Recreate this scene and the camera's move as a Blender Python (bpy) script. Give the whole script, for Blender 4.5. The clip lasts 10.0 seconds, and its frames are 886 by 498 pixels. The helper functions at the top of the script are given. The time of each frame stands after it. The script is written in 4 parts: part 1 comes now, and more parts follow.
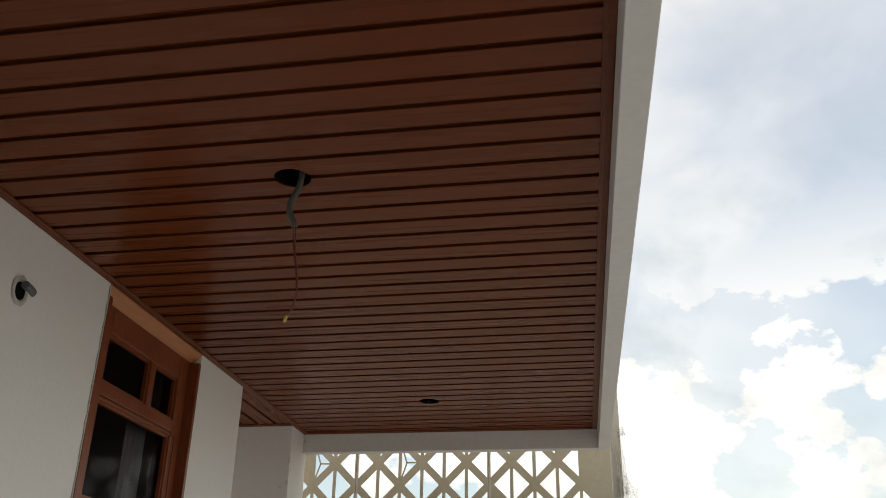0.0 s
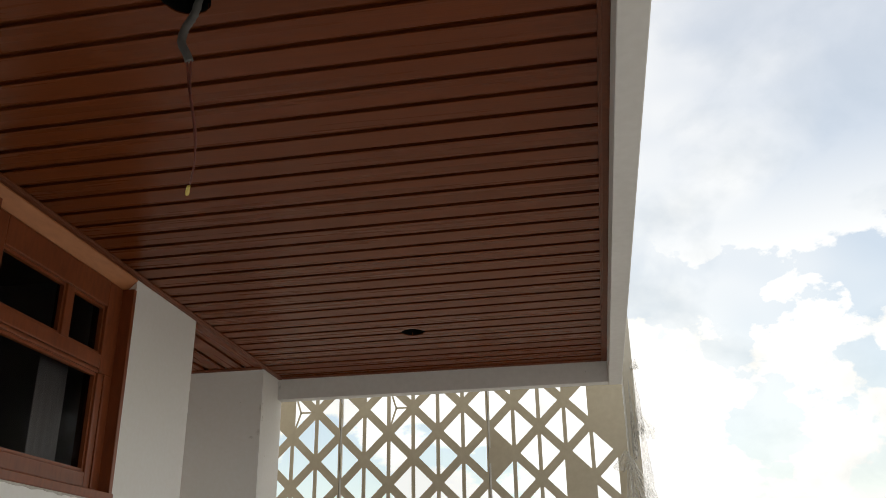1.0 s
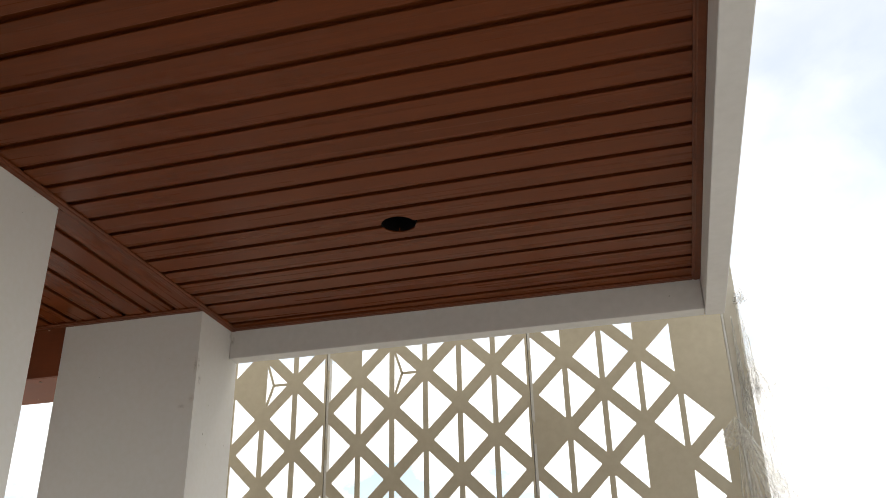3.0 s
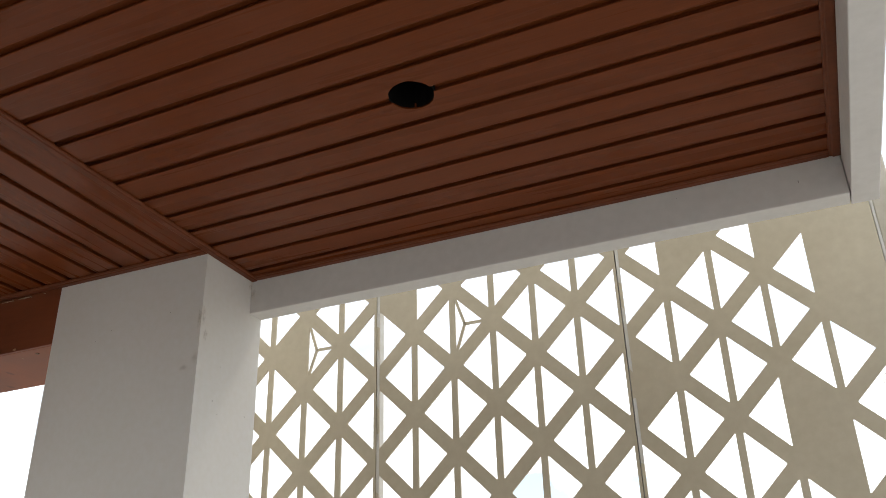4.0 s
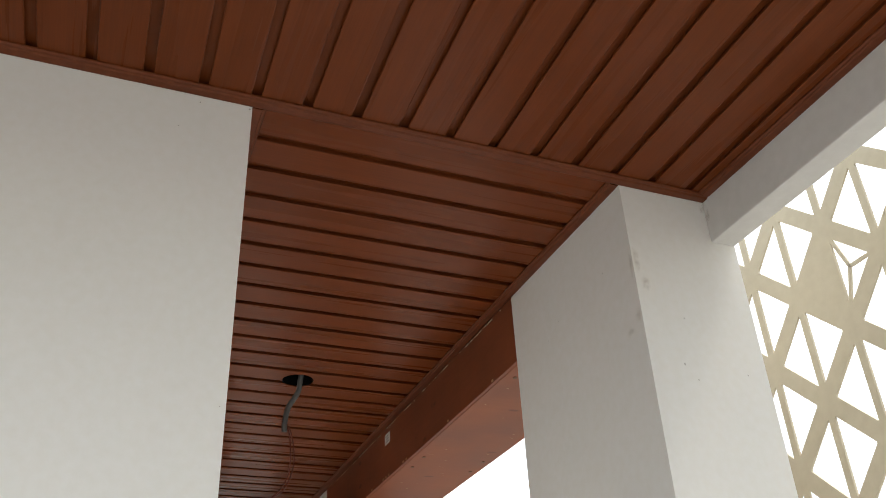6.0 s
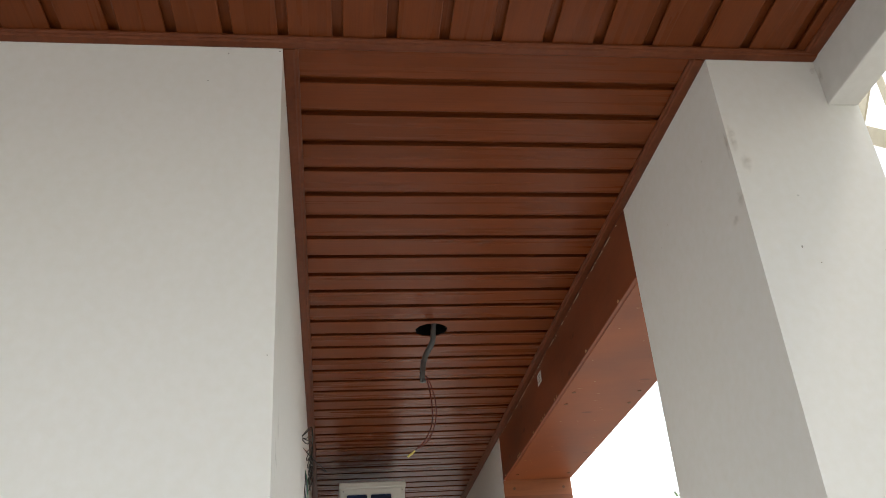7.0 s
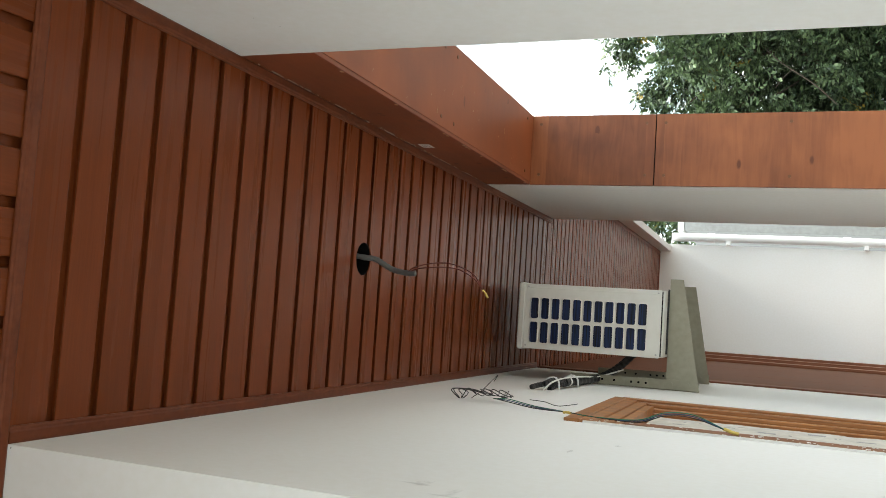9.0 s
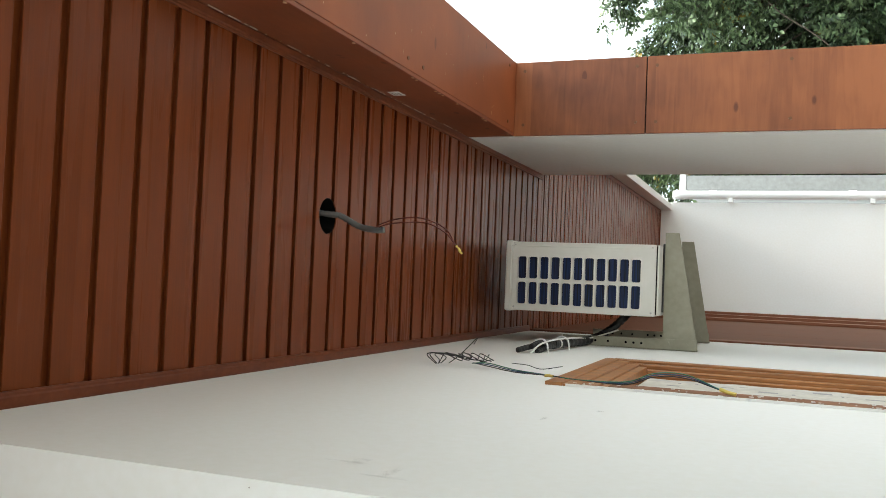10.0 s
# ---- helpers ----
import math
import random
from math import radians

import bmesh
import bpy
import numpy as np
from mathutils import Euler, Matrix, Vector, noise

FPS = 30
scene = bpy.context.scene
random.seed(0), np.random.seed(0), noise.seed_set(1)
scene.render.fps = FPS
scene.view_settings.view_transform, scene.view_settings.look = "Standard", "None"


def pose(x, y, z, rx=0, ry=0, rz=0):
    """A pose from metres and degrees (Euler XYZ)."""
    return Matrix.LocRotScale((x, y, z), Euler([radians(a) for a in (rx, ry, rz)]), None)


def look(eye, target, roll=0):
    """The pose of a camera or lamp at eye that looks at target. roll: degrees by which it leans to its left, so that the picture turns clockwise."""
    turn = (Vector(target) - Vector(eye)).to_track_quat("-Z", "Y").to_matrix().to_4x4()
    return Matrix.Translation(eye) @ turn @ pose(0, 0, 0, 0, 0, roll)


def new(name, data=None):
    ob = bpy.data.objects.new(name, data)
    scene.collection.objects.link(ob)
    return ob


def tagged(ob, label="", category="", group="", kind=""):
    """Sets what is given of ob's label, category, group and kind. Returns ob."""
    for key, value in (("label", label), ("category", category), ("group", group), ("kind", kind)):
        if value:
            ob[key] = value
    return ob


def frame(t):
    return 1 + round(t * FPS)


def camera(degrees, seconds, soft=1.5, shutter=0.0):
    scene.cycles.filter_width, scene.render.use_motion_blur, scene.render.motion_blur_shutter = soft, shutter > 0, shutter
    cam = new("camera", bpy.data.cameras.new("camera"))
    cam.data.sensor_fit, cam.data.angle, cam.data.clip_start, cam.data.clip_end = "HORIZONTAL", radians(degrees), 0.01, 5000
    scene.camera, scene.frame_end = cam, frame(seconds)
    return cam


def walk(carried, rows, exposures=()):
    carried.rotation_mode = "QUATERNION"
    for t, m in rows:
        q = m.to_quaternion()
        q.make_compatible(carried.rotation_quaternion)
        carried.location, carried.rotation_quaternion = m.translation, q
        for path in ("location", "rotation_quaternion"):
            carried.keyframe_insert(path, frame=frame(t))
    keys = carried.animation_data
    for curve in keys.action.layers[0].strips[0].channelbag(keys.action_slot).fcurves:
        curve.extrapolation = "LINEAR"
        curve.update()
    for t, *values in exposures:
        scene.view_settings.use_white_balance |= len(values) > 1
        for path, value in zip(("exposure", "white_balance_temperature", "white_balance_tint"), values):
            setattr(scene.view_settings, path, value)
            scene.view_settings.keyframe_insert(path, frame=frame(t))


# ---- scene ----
cam = camera(53.6, 10.0, soft=0.5)

PATH = [
    (0, (-0.036, 0.112, 1.656), (-0.309, 1.91, 2.489), 0.9),
    (0.5, (-0.061, 0.406, 1.633), (-0.383, 2.224, 2.404), -1.1),
    (1, (-0.022, 0.762, 1.661), (-0.314, 2.587, 2.425), -1.0),
    (1.5, (-0.076, 1.168, 1.634), (-0.282, 2.993, 2.426), -0.4),
    (2, (-0.092, 1.516, 1.628), (-0.313, 3.324, 2.453), -0.9),
    (2.5, (-0.108, 1.885, 1.668), (-0.462, 3.663, 2.511), -0.3),
    (2.7, (-0.105, 2.038, 1.65), (-0.499, 3.807, 2.495), -0.8),
    (3.8, (-0.092, 2.869, 1.69), (-0.646, 4.57, 2.585), -2.4),
    (4, (-0.107, 3.017, 1.672), (-0.789, 4.676, 2.557), -1.7),
    (4.5, (-0.159, 3.299, 1.667), (-0.991, 4.837, 2.637), -4.8),
    (5, (-0.156, 3.556, 1.672), (-1.358, 4.756, 2.729), -4.5),
    (5.5, (-0.183, 3.746, 1.69), (-1.702, 4.554, 2.71), -2.4),
    (6, (-0.301, 3.867, 1.696), (-1.869, 4.548, 2.734), -3.0),
    (6.2, (-0.319, 3.934, 1.689), (-1.93, 4.545, 2.705), -2.3),
    (7.3, (-0.381, 4.2, 1.688), (-2.115, 4.391, 2.665), -5.9),
    (7.5, (-0.37, 4.248, 1.679), (-2.104, 4.45, 2.656), -7.7),
    (8, (-0.4, 4.319, 1.689), (-2.166, 4.647, 2.568), -26.4),
    (8.2, (-0.388, 4.327, 1.672), (-2.199, 4.681, 2.443), -41.5),
    (8.5, (-0.437, 4.335, 1.681), (-2.274, 4.612, 2.423), -66.9),
    (9, (-0.497, 4.316, 1.652), (-2.362, 4.457, 2.362), -87.7),
    (9.5, (-0.594, 4.314, 1.637), (-2.434, 4.467, 2.405), -89.3),
    (10, (-0.723, 4.294, 1.638), (-2.589, 4.363, 2.355), -88.4),
]
EXPOSURES = [(0, -0.08, 7900, 14), (0.5, -0.08, 7900, 14.5), (1.5, 0.05, 7900, 14.5), (2.0, 0.05, 7900, 14.5), (2.5, 0.17, 7900, 15), (4.0, 0.49, 7450, 15), (4.5, 0.37, 7450, 14), (5.0, 0.81, 7400, 14), (5.5, 0.82, 7400, 13.5), (6.2, 0.97, 7400, 12.5), (7.3, 1.00, 7350, 12), (8.0, 1.03, 7300, 11.5), (8.5, 1.09, 7250, 10), (9.0, 1.30, 7100, 7.5), (10, 1.37, 7050, 7)]
walk(cam, [(t, look(eye, target, roll)) for t, eye, target, roll in PATH], EXPOSURES)

# ---------------------------------------------------------------- light
SUN_EL, SUN_AZ = radians(63), radians(13)
world = bpy.data.worlds.new("sky")
scene.world = world
world.use_nodes = True
wn = world.node_tree
wn.nodes.clear()


def wnode(kind, **values):
    n = wn.nodes.new(kind)
    for k, v in values.items():
        n.inputs[k].default_value = v
    return n


sky = wn.nodes.new("ShaderNodeTexSky")
sky.sky_type = "NISHITA"
sky.sun_disc = False
sky.sun_elevation = SUN_EL
sky.sun_rotation = SUN_AZ
coord = wn.nodes.new("ShaderNodeTexCoord")
stretch = wn.nodes.new("ShaderNodeMapping")
stretch.inputs["Scale"].default_value = (1.0, 1.0, 1.5)
stretch.inputs["Location"].default_value = (0.35, 0.2, 0.0)
wn.links.new(coord.outputs["Generated"], stretch.inputs["Vector"])


def wramp(source, lo, lo_col, hi, hi_col):
    r = wn.nodes.new("ShaderNodeValToRGB")
    r.color_ramp.elements[0].position, r.color_ramp.elements[0].color = lo, (*lo_col, 1)
    r.color_ramp.elements[1].position, r.color_ramp.elements[1].color = hi, (*hi_col, 1)
    wn.links.new(source, r.inputs["Fac"])
    return r.outputs["Color"]


def wmath(op, a, b):
    n = wn.nodes.new("ShaderNodeMath")
    n.operation = op
    for k, q in enumerate((a, b)):
        if isinstance(q, float):
            n.inputs[k].default_value = q
        else:
            wn.links.new(q, n.inputs[k])
    return n.outputs[0]


def wnoise(**values):
    n = wnode("ShaderNodeTexNoise", **values)
    wn.links.new(stretch.outputs[0], n.inputs["Vector"])
    return n.outputs["Fac"]


# a thin high veil, and heaped clouds lower down
veil = wramp(wnoise(Scale=1.9, Detail=4.0, Roughness=0.48, Distortion=0.1), 0.40, (0.24, 0.24, 0.24), 0.60, (1, 1, 1))
height = wn.nodes.new("ShaderNodeSeparateXYZ")
wn.links.new(coord.outputs["Generated"], height.inputs[0])
low = wramp(height.outputs["Z"], 0.30, (1, 1, 1), 0.50, (0, 0, 0))
heap = wramp(wnoise(Scale=3.6, Detail=13.0, Roughness=0.56, Distortion=0.08), 0.442, (0, 0, 0), 0.470, (1, 1, 1))
thin = wramp(height.outputs["Z"], 0.18, (0.55, 0.55, 0.55), 0.40, (1, 1, 1))
cover = wmath("MAXIMUM", wmath("MULTIPLY", veil, thin), wmath("MULTIPLY", heap, low))
shade = wramp(wnoise(Scale=5.6, Detail=12.0, Roughness=0.55, Distortion=0.2), 0.37, (0.82, 0.95, 1.06), 0.52, (1.07, 1.20, 1.315))
dim = wn.nodes.new("ShaderNodeVectorMath")
dim.operation = "MULTIPLY"
dim.inputs[1].default_value = (0.140, 0.152, 0.146)
wn.links.new(sky.outputs[0], dim.inputs[0])
blend = wn.nodes.new("ShaderNodeMix")
blend.data_type = "RGBA"
wn.links.new(cover, blend.inputs["Factor"])
wn.links.new(dim.outputs[0], blend.inputs["A"])
wn.links.new(shade, blend.inputs["B"])
back = wnode("ShaderNodeBackground", Strength=1.0)
wn.links.new(blend.outputs["Result"], back.inputs["Color"])
wout = wn.nodes.new("ShaderNodeOutputWorld")
wn.links.new(back.outputs[0], wout.inputs["Surface"])

sun = new("sun", bpy.data.lights.new("sun", "SUN"))
sun.data.energy, sun.data.angle, sun.data.color = 1.3, radians(14), (1.0, 0.95, 0.88)
# a veiled sun, high on the side of the outer wall
sun.matrix_world = look((2, 9, 18), (0, 0, 0))


# ---------------------------------------------------------------- materials
def mat(name, base, rough=0.6, metal=0.0, spec=0.5):
    m = bpy.data.materials.new(name)
    m.use_nodes = True
    b = m.node_tree.nodes["Principled BSDF"]
    b.inputs["Base Color"].default_value = (*base, 1)
    b.inputs["Roughness"].default_value = rough
    b.inputs["Metallic"].default_value = metal
    b.inputs["Specular IOR Level"].default_value = spec
    return m


def vary(m, base, spots, scale=(1, 1, 1), fine=60.0, coarse=3.0, bump=0.15, depth=0.002, amount=1.0, rough=None, island=0.0, obj_rand=0.0):
    """Two scales of noise between the colours base and spots, a bump, and a little roughness change."""
    t = m.node_tree
    b = t.nodes["Principled BSDF"]
    co = t.nodes.new("ShaderNodeTexCoord")
    mp = t.nodes.new("ShaderNodeMapping")
    mp.inputs["Scale"].default_value = scale
    t.links.new(co.outputs["Object"], mp.inputs["Vector"])
    n1 = t.nodes.new("ShaderNodeTexNoise")
    n1.inputs["Scale"].default_value, n1.inputs["Detail"].default_value = fine, 5
    n2 = t.nodes.new("ShaderNodeTexNoise")
    n2.inputs["Scale"].default_value, n2.inputs["Detail"].default_value = coarse, 4
    t.links.new(mp.outputs[0], n1.inputs["Vector"])
    t.links.new(mp.outputs[0], n2.inputs["Vector"])
    add = t.nodes.new("ShaderNodeMath")
    add.operation = "MULTIPLY_ADD"
    t.links.new(n1.outputs["Fac"], add.inputs[0])
    add.inputs[1].default_value = 0.5
    half = t.nodes.new("ShaderNodeMath")
    half.operation = "MULTIPLY"
    half.inputs[1].default_value = 0.5
    t.links.new(n2.outputs["Fac"], half.inputs[0])
    t.links.new(half.outputs[0], add.inputs[2])
    src = add.outputs[0]
    if island or obj_rand:
        if island:
            g = t.nodes.new("ShaderNodeNewGeometry")
            rnd, size = g.outputs["Random Per Island"], island
        else:
            g = t.nodes.new("ShaderNodeObjectInfo")
            rnd, size = g.outputs["Random"], obj_rand
        ma = t.nodes.new("ShaderNodeMath")
        ma.operation = "MULTIPLY_ADD"
        t.links.new(rnd, ma.inputs[0])
        ma.inputs[1].default_value = size
        t.links.new(src, ma.inputs[2])
        sh = t.nodes.new("ShaderNodeMath")
        sh.operation = "SUBTRACT"
        t.links.new(ma.outputs[0], sh.inputs[0])
        sh.inputs[1].default_value = size / 2
        src = sh.outputs[0]
    ramp = t.nodes.new("ShaderNodeValToRGB")
    ramp.color_ramp.elements[0].position, ramp.color_ramp.elements[0].color = 0.5 - 0.2 / amount, (*spots, 1)
    ramp.color_ramp.elements[1].position, ramp.color_ramp.elements[1].color = 0.5 + 0.2 / amount, (*base, 1)
    t.links.new(src, ramp.inputs["Fac"])
    t.links.new(ramp.outputs["Color"], b.inputs["Base Color"])
    bp = t.nodes.new("ShaderNodeBump")
    bp.inputs["Strength"].default_value, bp.inputs["Distance"].default_value = bump, depth
    t.links.new(n1.outputs["Fac"], bp.inputs["Height"])
    t.links.new(bp.outputs[0], b.inputs["Normal"])
    if rough:
        mr = t.nodes.new("ShaderNodeMapRange")
        mr.inputs["To Min"].default_value, mr.inputs["To Max"].default_value = rough
        t.links.new(n2.outputs["Fac"], mr.inputs["Value"])
        t.links.new(mr.outputs[0], b.inputs["Roughness"])
    return m


PLANK, PLANK_D = (0.186, 0.0440, 0.0122), (0.124, 0.0295, 0.0080)
M_plank_x = vary(mat("plank_wood_along_x", PLANK, 0.3, 0, 0.13), PLANK, PLANK_D, (0.7, 22, 22), 14, 1.2, 0.20, 0.001, 1.0, (0.22, 0.34), island=0.16)
M_plank_y = vary(mat("plank_wood_along_y", PLANK, 0.3, 0, 0.13), PLANK, PLANK_D, (22, 0.7, 22), 14, 1.2, 0.20, 0.001, 1.0, (0.22, 0.34), island=0.16)
M_trim = vary(mat("trim_wood", PLANK, 0.42, 0, 0.15), (0.182, 0.0505, 0.0205), (0.112, 0.0285, 0.0112), (6, 6, 6), 12, 1.5, 0.1, 0.001, 1.0, (0.28, 0.42))
M_wall = vary(mat("white_wall_paint", (0.84, 0.84, 0.825), 0.62), (0.85, 0.85, 0.835), (0.805, 0.795, 0.752), (1, 1, 1), 55, 1.3, 0.12, 0.0015, 1.0, (0.5, 0.75))
M_beam = vary(mat("cream_beam_paint", (0.77, 0.76, 0.74), 0.65), (0.78, 0.77, 0.75), (0.69, 0.68, 0.655), (1, 1, 1), 40, 2.5, 0.2, 0.0015, 1.0, (0.55, 0.75))
M_screen = vary(mat("beige_coated_metal", (0.56, 0.50, 0.38), 0.45), (0.57, 0.505, 0.38), (0.475, 0.41, 0.295), (1, 1, 1), 35, 3.2, 0.08, 0.001, 1.0, (0.38, 0.55))

# lit copy of the screen's coating, sky light put into a paler grey
M_screen_lit = vary(mat("screen_coating_lit", (0.66, 0.65, 0.61), 0.4), (0.70, 0.69, 0.66), (0.55, 0.52, 0.44), (1, 1, 1), 30, 6, 0.05, 0.001)
M_post = vary(mat("dull_primed_steel", (0.56, 0.52, 0.44), 0.5), (0.58, 0.54, 0.46), (0.48, 0.43, 0.34), (1, 1, 1), 40, 5, 0.1, 0.001)

def board_wood(name, base, dark, grain, strips, width, rough=(0.36, 0.55), spec=0.4, streak=0.36, step=0.22):
    """Wood veneer: grain along one axis, joined strips of slightly different tone along another, knots and smudges."""
    m = mat(name, base, 0.45, 0, spec)
    t = m.node_tree
    b = t.nodes["Principled BSDF"]
    L = t.links.new

    def math_node(op, a, v=None, w=None):
        n = t.nodes.new("ShaderNodeMath")
        n.operation = op
        for i, q in enumerate((a, v, w)):
            if q is None:
                continue
            if isinstance(q, (int, float)):
                n.inputs[i].default_value = q
            else:
                L(q, n.inputs[i])
        return n.outputs[0]

    co = t.nodes.new("ShaderNodeTexCoord")
    sep = t.nodes.new("ShaderNodeSeparateXYZ")
    L(co.outputs["Object"], sep.inputs[0])
    pos = sep.outputs["XYZ".index(strips)]
    sway = math_node("MULTIPLY", math_node("SINE", math_node("MULTIPLY", pos, 2.3 / width)), 0.85)
    idx = math_node("FLOOR", math_node("ADD", math_node("DIVIDE", pos, width), sway))
    white = t.nodes.new("ShaderNodeTexWhiteNoise")
    white.noise_dimensions = "1D"
    L(idx, white.inputs["W"])
    mp = t.nodes.new("ShaderNodeMapping")
    mp.inputs["Scale"].default_value = [1.6 if c == grain else 16 for c in "XYZ"]
    L(co.outputs["Object"], mp.inputs["Vector"])
    off = t.nodes.new("ShaderNodeVectorMath")
    off.operation = "ADD"
    L(mp.outputs[0], off.inputs[0])
    sc = t.nodes.new("ShaderNodeVectorMath")
    sc.operation = "SCALE"
    sc.inputs["Scale"].default_value = 9.0
    L(white.outputs["Color"], sc.inputs[0])
    L(sc.outputs[0], off.inputs[1])
    n1 = t.nodes.new("ShaderNodeTexNoise")
    n1.inputs["Scale"].default_value, n1.inputs["Detail"].default_value, n1.inputs["Distortion"].default_value = 2.2, 8, 1.2
    L(off.outputs[0], n1.inputs["Vector"])
    n2 = t.nodes.new("ShaderNodeTexNoise")
    n2.inputs["Scale"].default_value, n2.inputs["Detail"].default_value = 3.5, 5
    L(co.outputs["Object"], n2.inputs["Vector"])
    vo = t.nodes.new("ShaderNodeTexVoronoi")
    vo.inputs["Scale"].default_value = 12.5
    mk = t.nodes.new("ShaderNodeMapping")
    mk.inputs["Scale"].default_value = [0.45 if c == grain else 1.0 for c in "XYZ"]
    L(co.outputs["Object"], mk.inputs["Vector"])
    L(mk.outputs[0], vo.inputs["Vector"])
    knot = t.nodes.new("ShaderNodeMapRange")
    knot.inputs["From Min"].default_value, knot.inputs["From Max"].default_value = 0.05, 0.13
    knot.inputs["To Min"].default_value, knot.inputs["To Max"].default_value = -0.42, 0.0
    L(vo.outputs["Distance"], knot.inputs["Value"])
    pick = math_node("GREATER_THAN", n2.outputs["Fac"], 0.43)
    tone = math_node("MULTIPLY_ADD", n1.outputs["Fac"], streak, math_node("MULTIPLY", n2.outputs["Fac"], 0.96 - streak))
    tone = math_node("ADD", tone, math_node("MULTIPLY", math_node("SUBTRACT", white.outputs["Value"], 0.5), step))
    tone = math_node("ADD", tone, math_node("MULTIPLY", knot.outputs[0], pick))
    ramp = t.nodes.new("ShaderNodeValToRGB")
    ramp.color_ramp.elements[0].position, ramp.color_ramp.elements[0].color = 0.22, (*dark, 1)
    ramp.color_ramp.elements[1].position, ramp.color_ramp.elements[1].color = 0.62, (*base, 1)
    L(tone, ramp.inputs["Fac"])
    L(ramp.outputs["Color"], b.inputs["Base Color"])
    mr = t.nodes.new("ShaderNodeMapRange")
    mr.inputs["To Min"].default_value, mr.inputs["To Max"].default_value = rough
    L(n2.outputs["Fac"], mr.inputs["Value"])
    L(mr.outputs[0], b.inputs["Roughness"])
    bp = t.nodes.new("ShaderNodeBump")
    bp.inputs["Strength"].default_value, bp.inputs["Distance"].default_value = 0.12, 0.001
    L(n1.outputs["Fac"], bp.inputs["Height"])
    L(bp.outputs[0], b.inputs["Normal"])
    return m


M_panel = board_wood("stained_plywood", (0.345, 0.114, 0.043), (0.130, 0.036, 0.015), "Y", "Z", 0.19)
M_panel_h = board_wood("stained_plywood_soffit", (0.325, 0.089, 0.030), (0.175, 0.043, 0.015), "Y", "X", 0.60, streak=0.10, step=0.04)
M_fascia = board_wood("dark_stained_plywood", (0.27, 0.072, 0.029), (0.12, 0.030, 0.012), "X", "X", 0.6, (0.42, 0.6), streak=0.2, step=0.08)
M_winwood = vary(mat("varnished_window_wood", (0.27, 0.07, 0.023), 0.32), (0.28, 0.073, 0.024), (0.165, 0.038, 0.0135), (4, 4, 1.2), 16, 2.0, 0.1, 0.001, 1.0, (0.25, 0.4))
M_portal = vary(mat("dark_portal_wood", (0.145, 0.053, 0.024), 0.6, 0, 0.15), (0.142, 0.049, 0.021), (0.085, 0.028, 0.012), (9, 9, 0.8), 14, 2.0, 0.1, 0.001, 1.2, (0.55, 0.7))
M_pilaster = vary(mat("paler_portal_wood", (0.21, 0.082, 0.044), 0.55, 0, 0.2), (0.22, 0.086, 0.046), (0.15, 0.055, 0.029), (6, 6, 1.0), 14, 2.0, 0.1, 0.001, 1.0, (0.5, 0.65))
M_casing = vary(mat("rough_brown_casing", (0.26, 0.115, 0.055), 0.7, 0, 0.25), (0.31, 0.14, 0.07), (0.15, 0.06, 0.03), (9, 9, 2.5), 10, 2.5, 0.3, 0.002, 1.1, (0.55, 0.75))
# base about twice the window frame's wood
M_headwood = vary(mat("paler_head_wood", (0.52, 0.20, 0.08), 0.5), (0.54, 0.21, 0.085), (0.40, 0.14, 0.052), (4, 1.2, 4), 16, 2.0, 0.1, 0.001, 1.0, (0.42, 0.55))
M_doorwood = vary(mat("golden_door_wood", (0.42, 0.175, 0.052), 0.4), (0.46, 0.195, 0.060), (0.22, 0.078, 0.021), (9, 9, 0.7), 16, 3.0, 0.12, 0.001, 1.3, (0.35, 0.5))
M_ac = vary(mat("ac_white_enamel", (0.72, 0.71, 0.66), 0.4), (0.73, 0.72, 0.67), (0.66, 0.645, 0.59), (1, 1, 1), 30, 4, 0.03, 0.0005, 1.0, (0.32, 0.45))
M_bracket = vary(mat("olive_grey_steel", (0.33, 0.312, 0.245), 0.5, 0.2), (0.345, 0.327, 0.255), (0.26, 0.245, 0.185), (1, 1, 1), 45, 6, 0.08, 0.001, 1.0, (0.42, 0.6))
M_fin = vary(mat("blue_coil_fins", (0.008, 0.02, 0.08), 0.3, 0.4), (0.006, 0.026, 0.105), (0.001, 0.0015, 0.004), (1, 1.5, 90), 4, 2.2, 0.3, 0.002, 2.4, (0.25, 0.45))
M_black = mat("black_foam_wrap", (0.015, 0.015, 0.016), 0.55)
# near-black that stands in for shade inside holes and gaps
M_shade_black = mat("shade_black", (0.004, 0.004, 0.004), 0.9, 0, 0.1)
M_conduit = vary(mat("grey_pvc_conduit", (0.15, 0.152, 0.148), 0.55, 0, 0.3), (0.155, 0.157, 0.152), (0.10, 0.102, 0.10), (1, 1, 1), 60, 8, 0.05, 0.001)
M_wire_r = mat("red_brown_wire", (0.14, 0.022, 0.012), 0.4)
M_wire_k = mat("black_wire", (0.018, 0.02, 0.018), 0.42)
M_wire_g = mat("green_wire", (0.02, 0.16, 0.09), 0.4)
M_wire_b = mat("blue_wire", (0.02, 0.07, 0.16), 0.4)
M_yellow = mat("yellow_connector_tape", (0.66, 0.50, 0.12), 0.5)
M_white_pl = mat("white_plastic", (0.8, 0.8, 0.78), 0.4)
M_steel = mat("zinc_screw", (0.45, 0.44, 0.42), 0.4, 0.9)
M_brass = mat("dull_screw_head", (0.17, 0.075, 0.036), 0.45, 0.4)
M_crumb_pale = mat("pale_scuffed_wood", (0.55, 0.36, 0.22), 0.8)
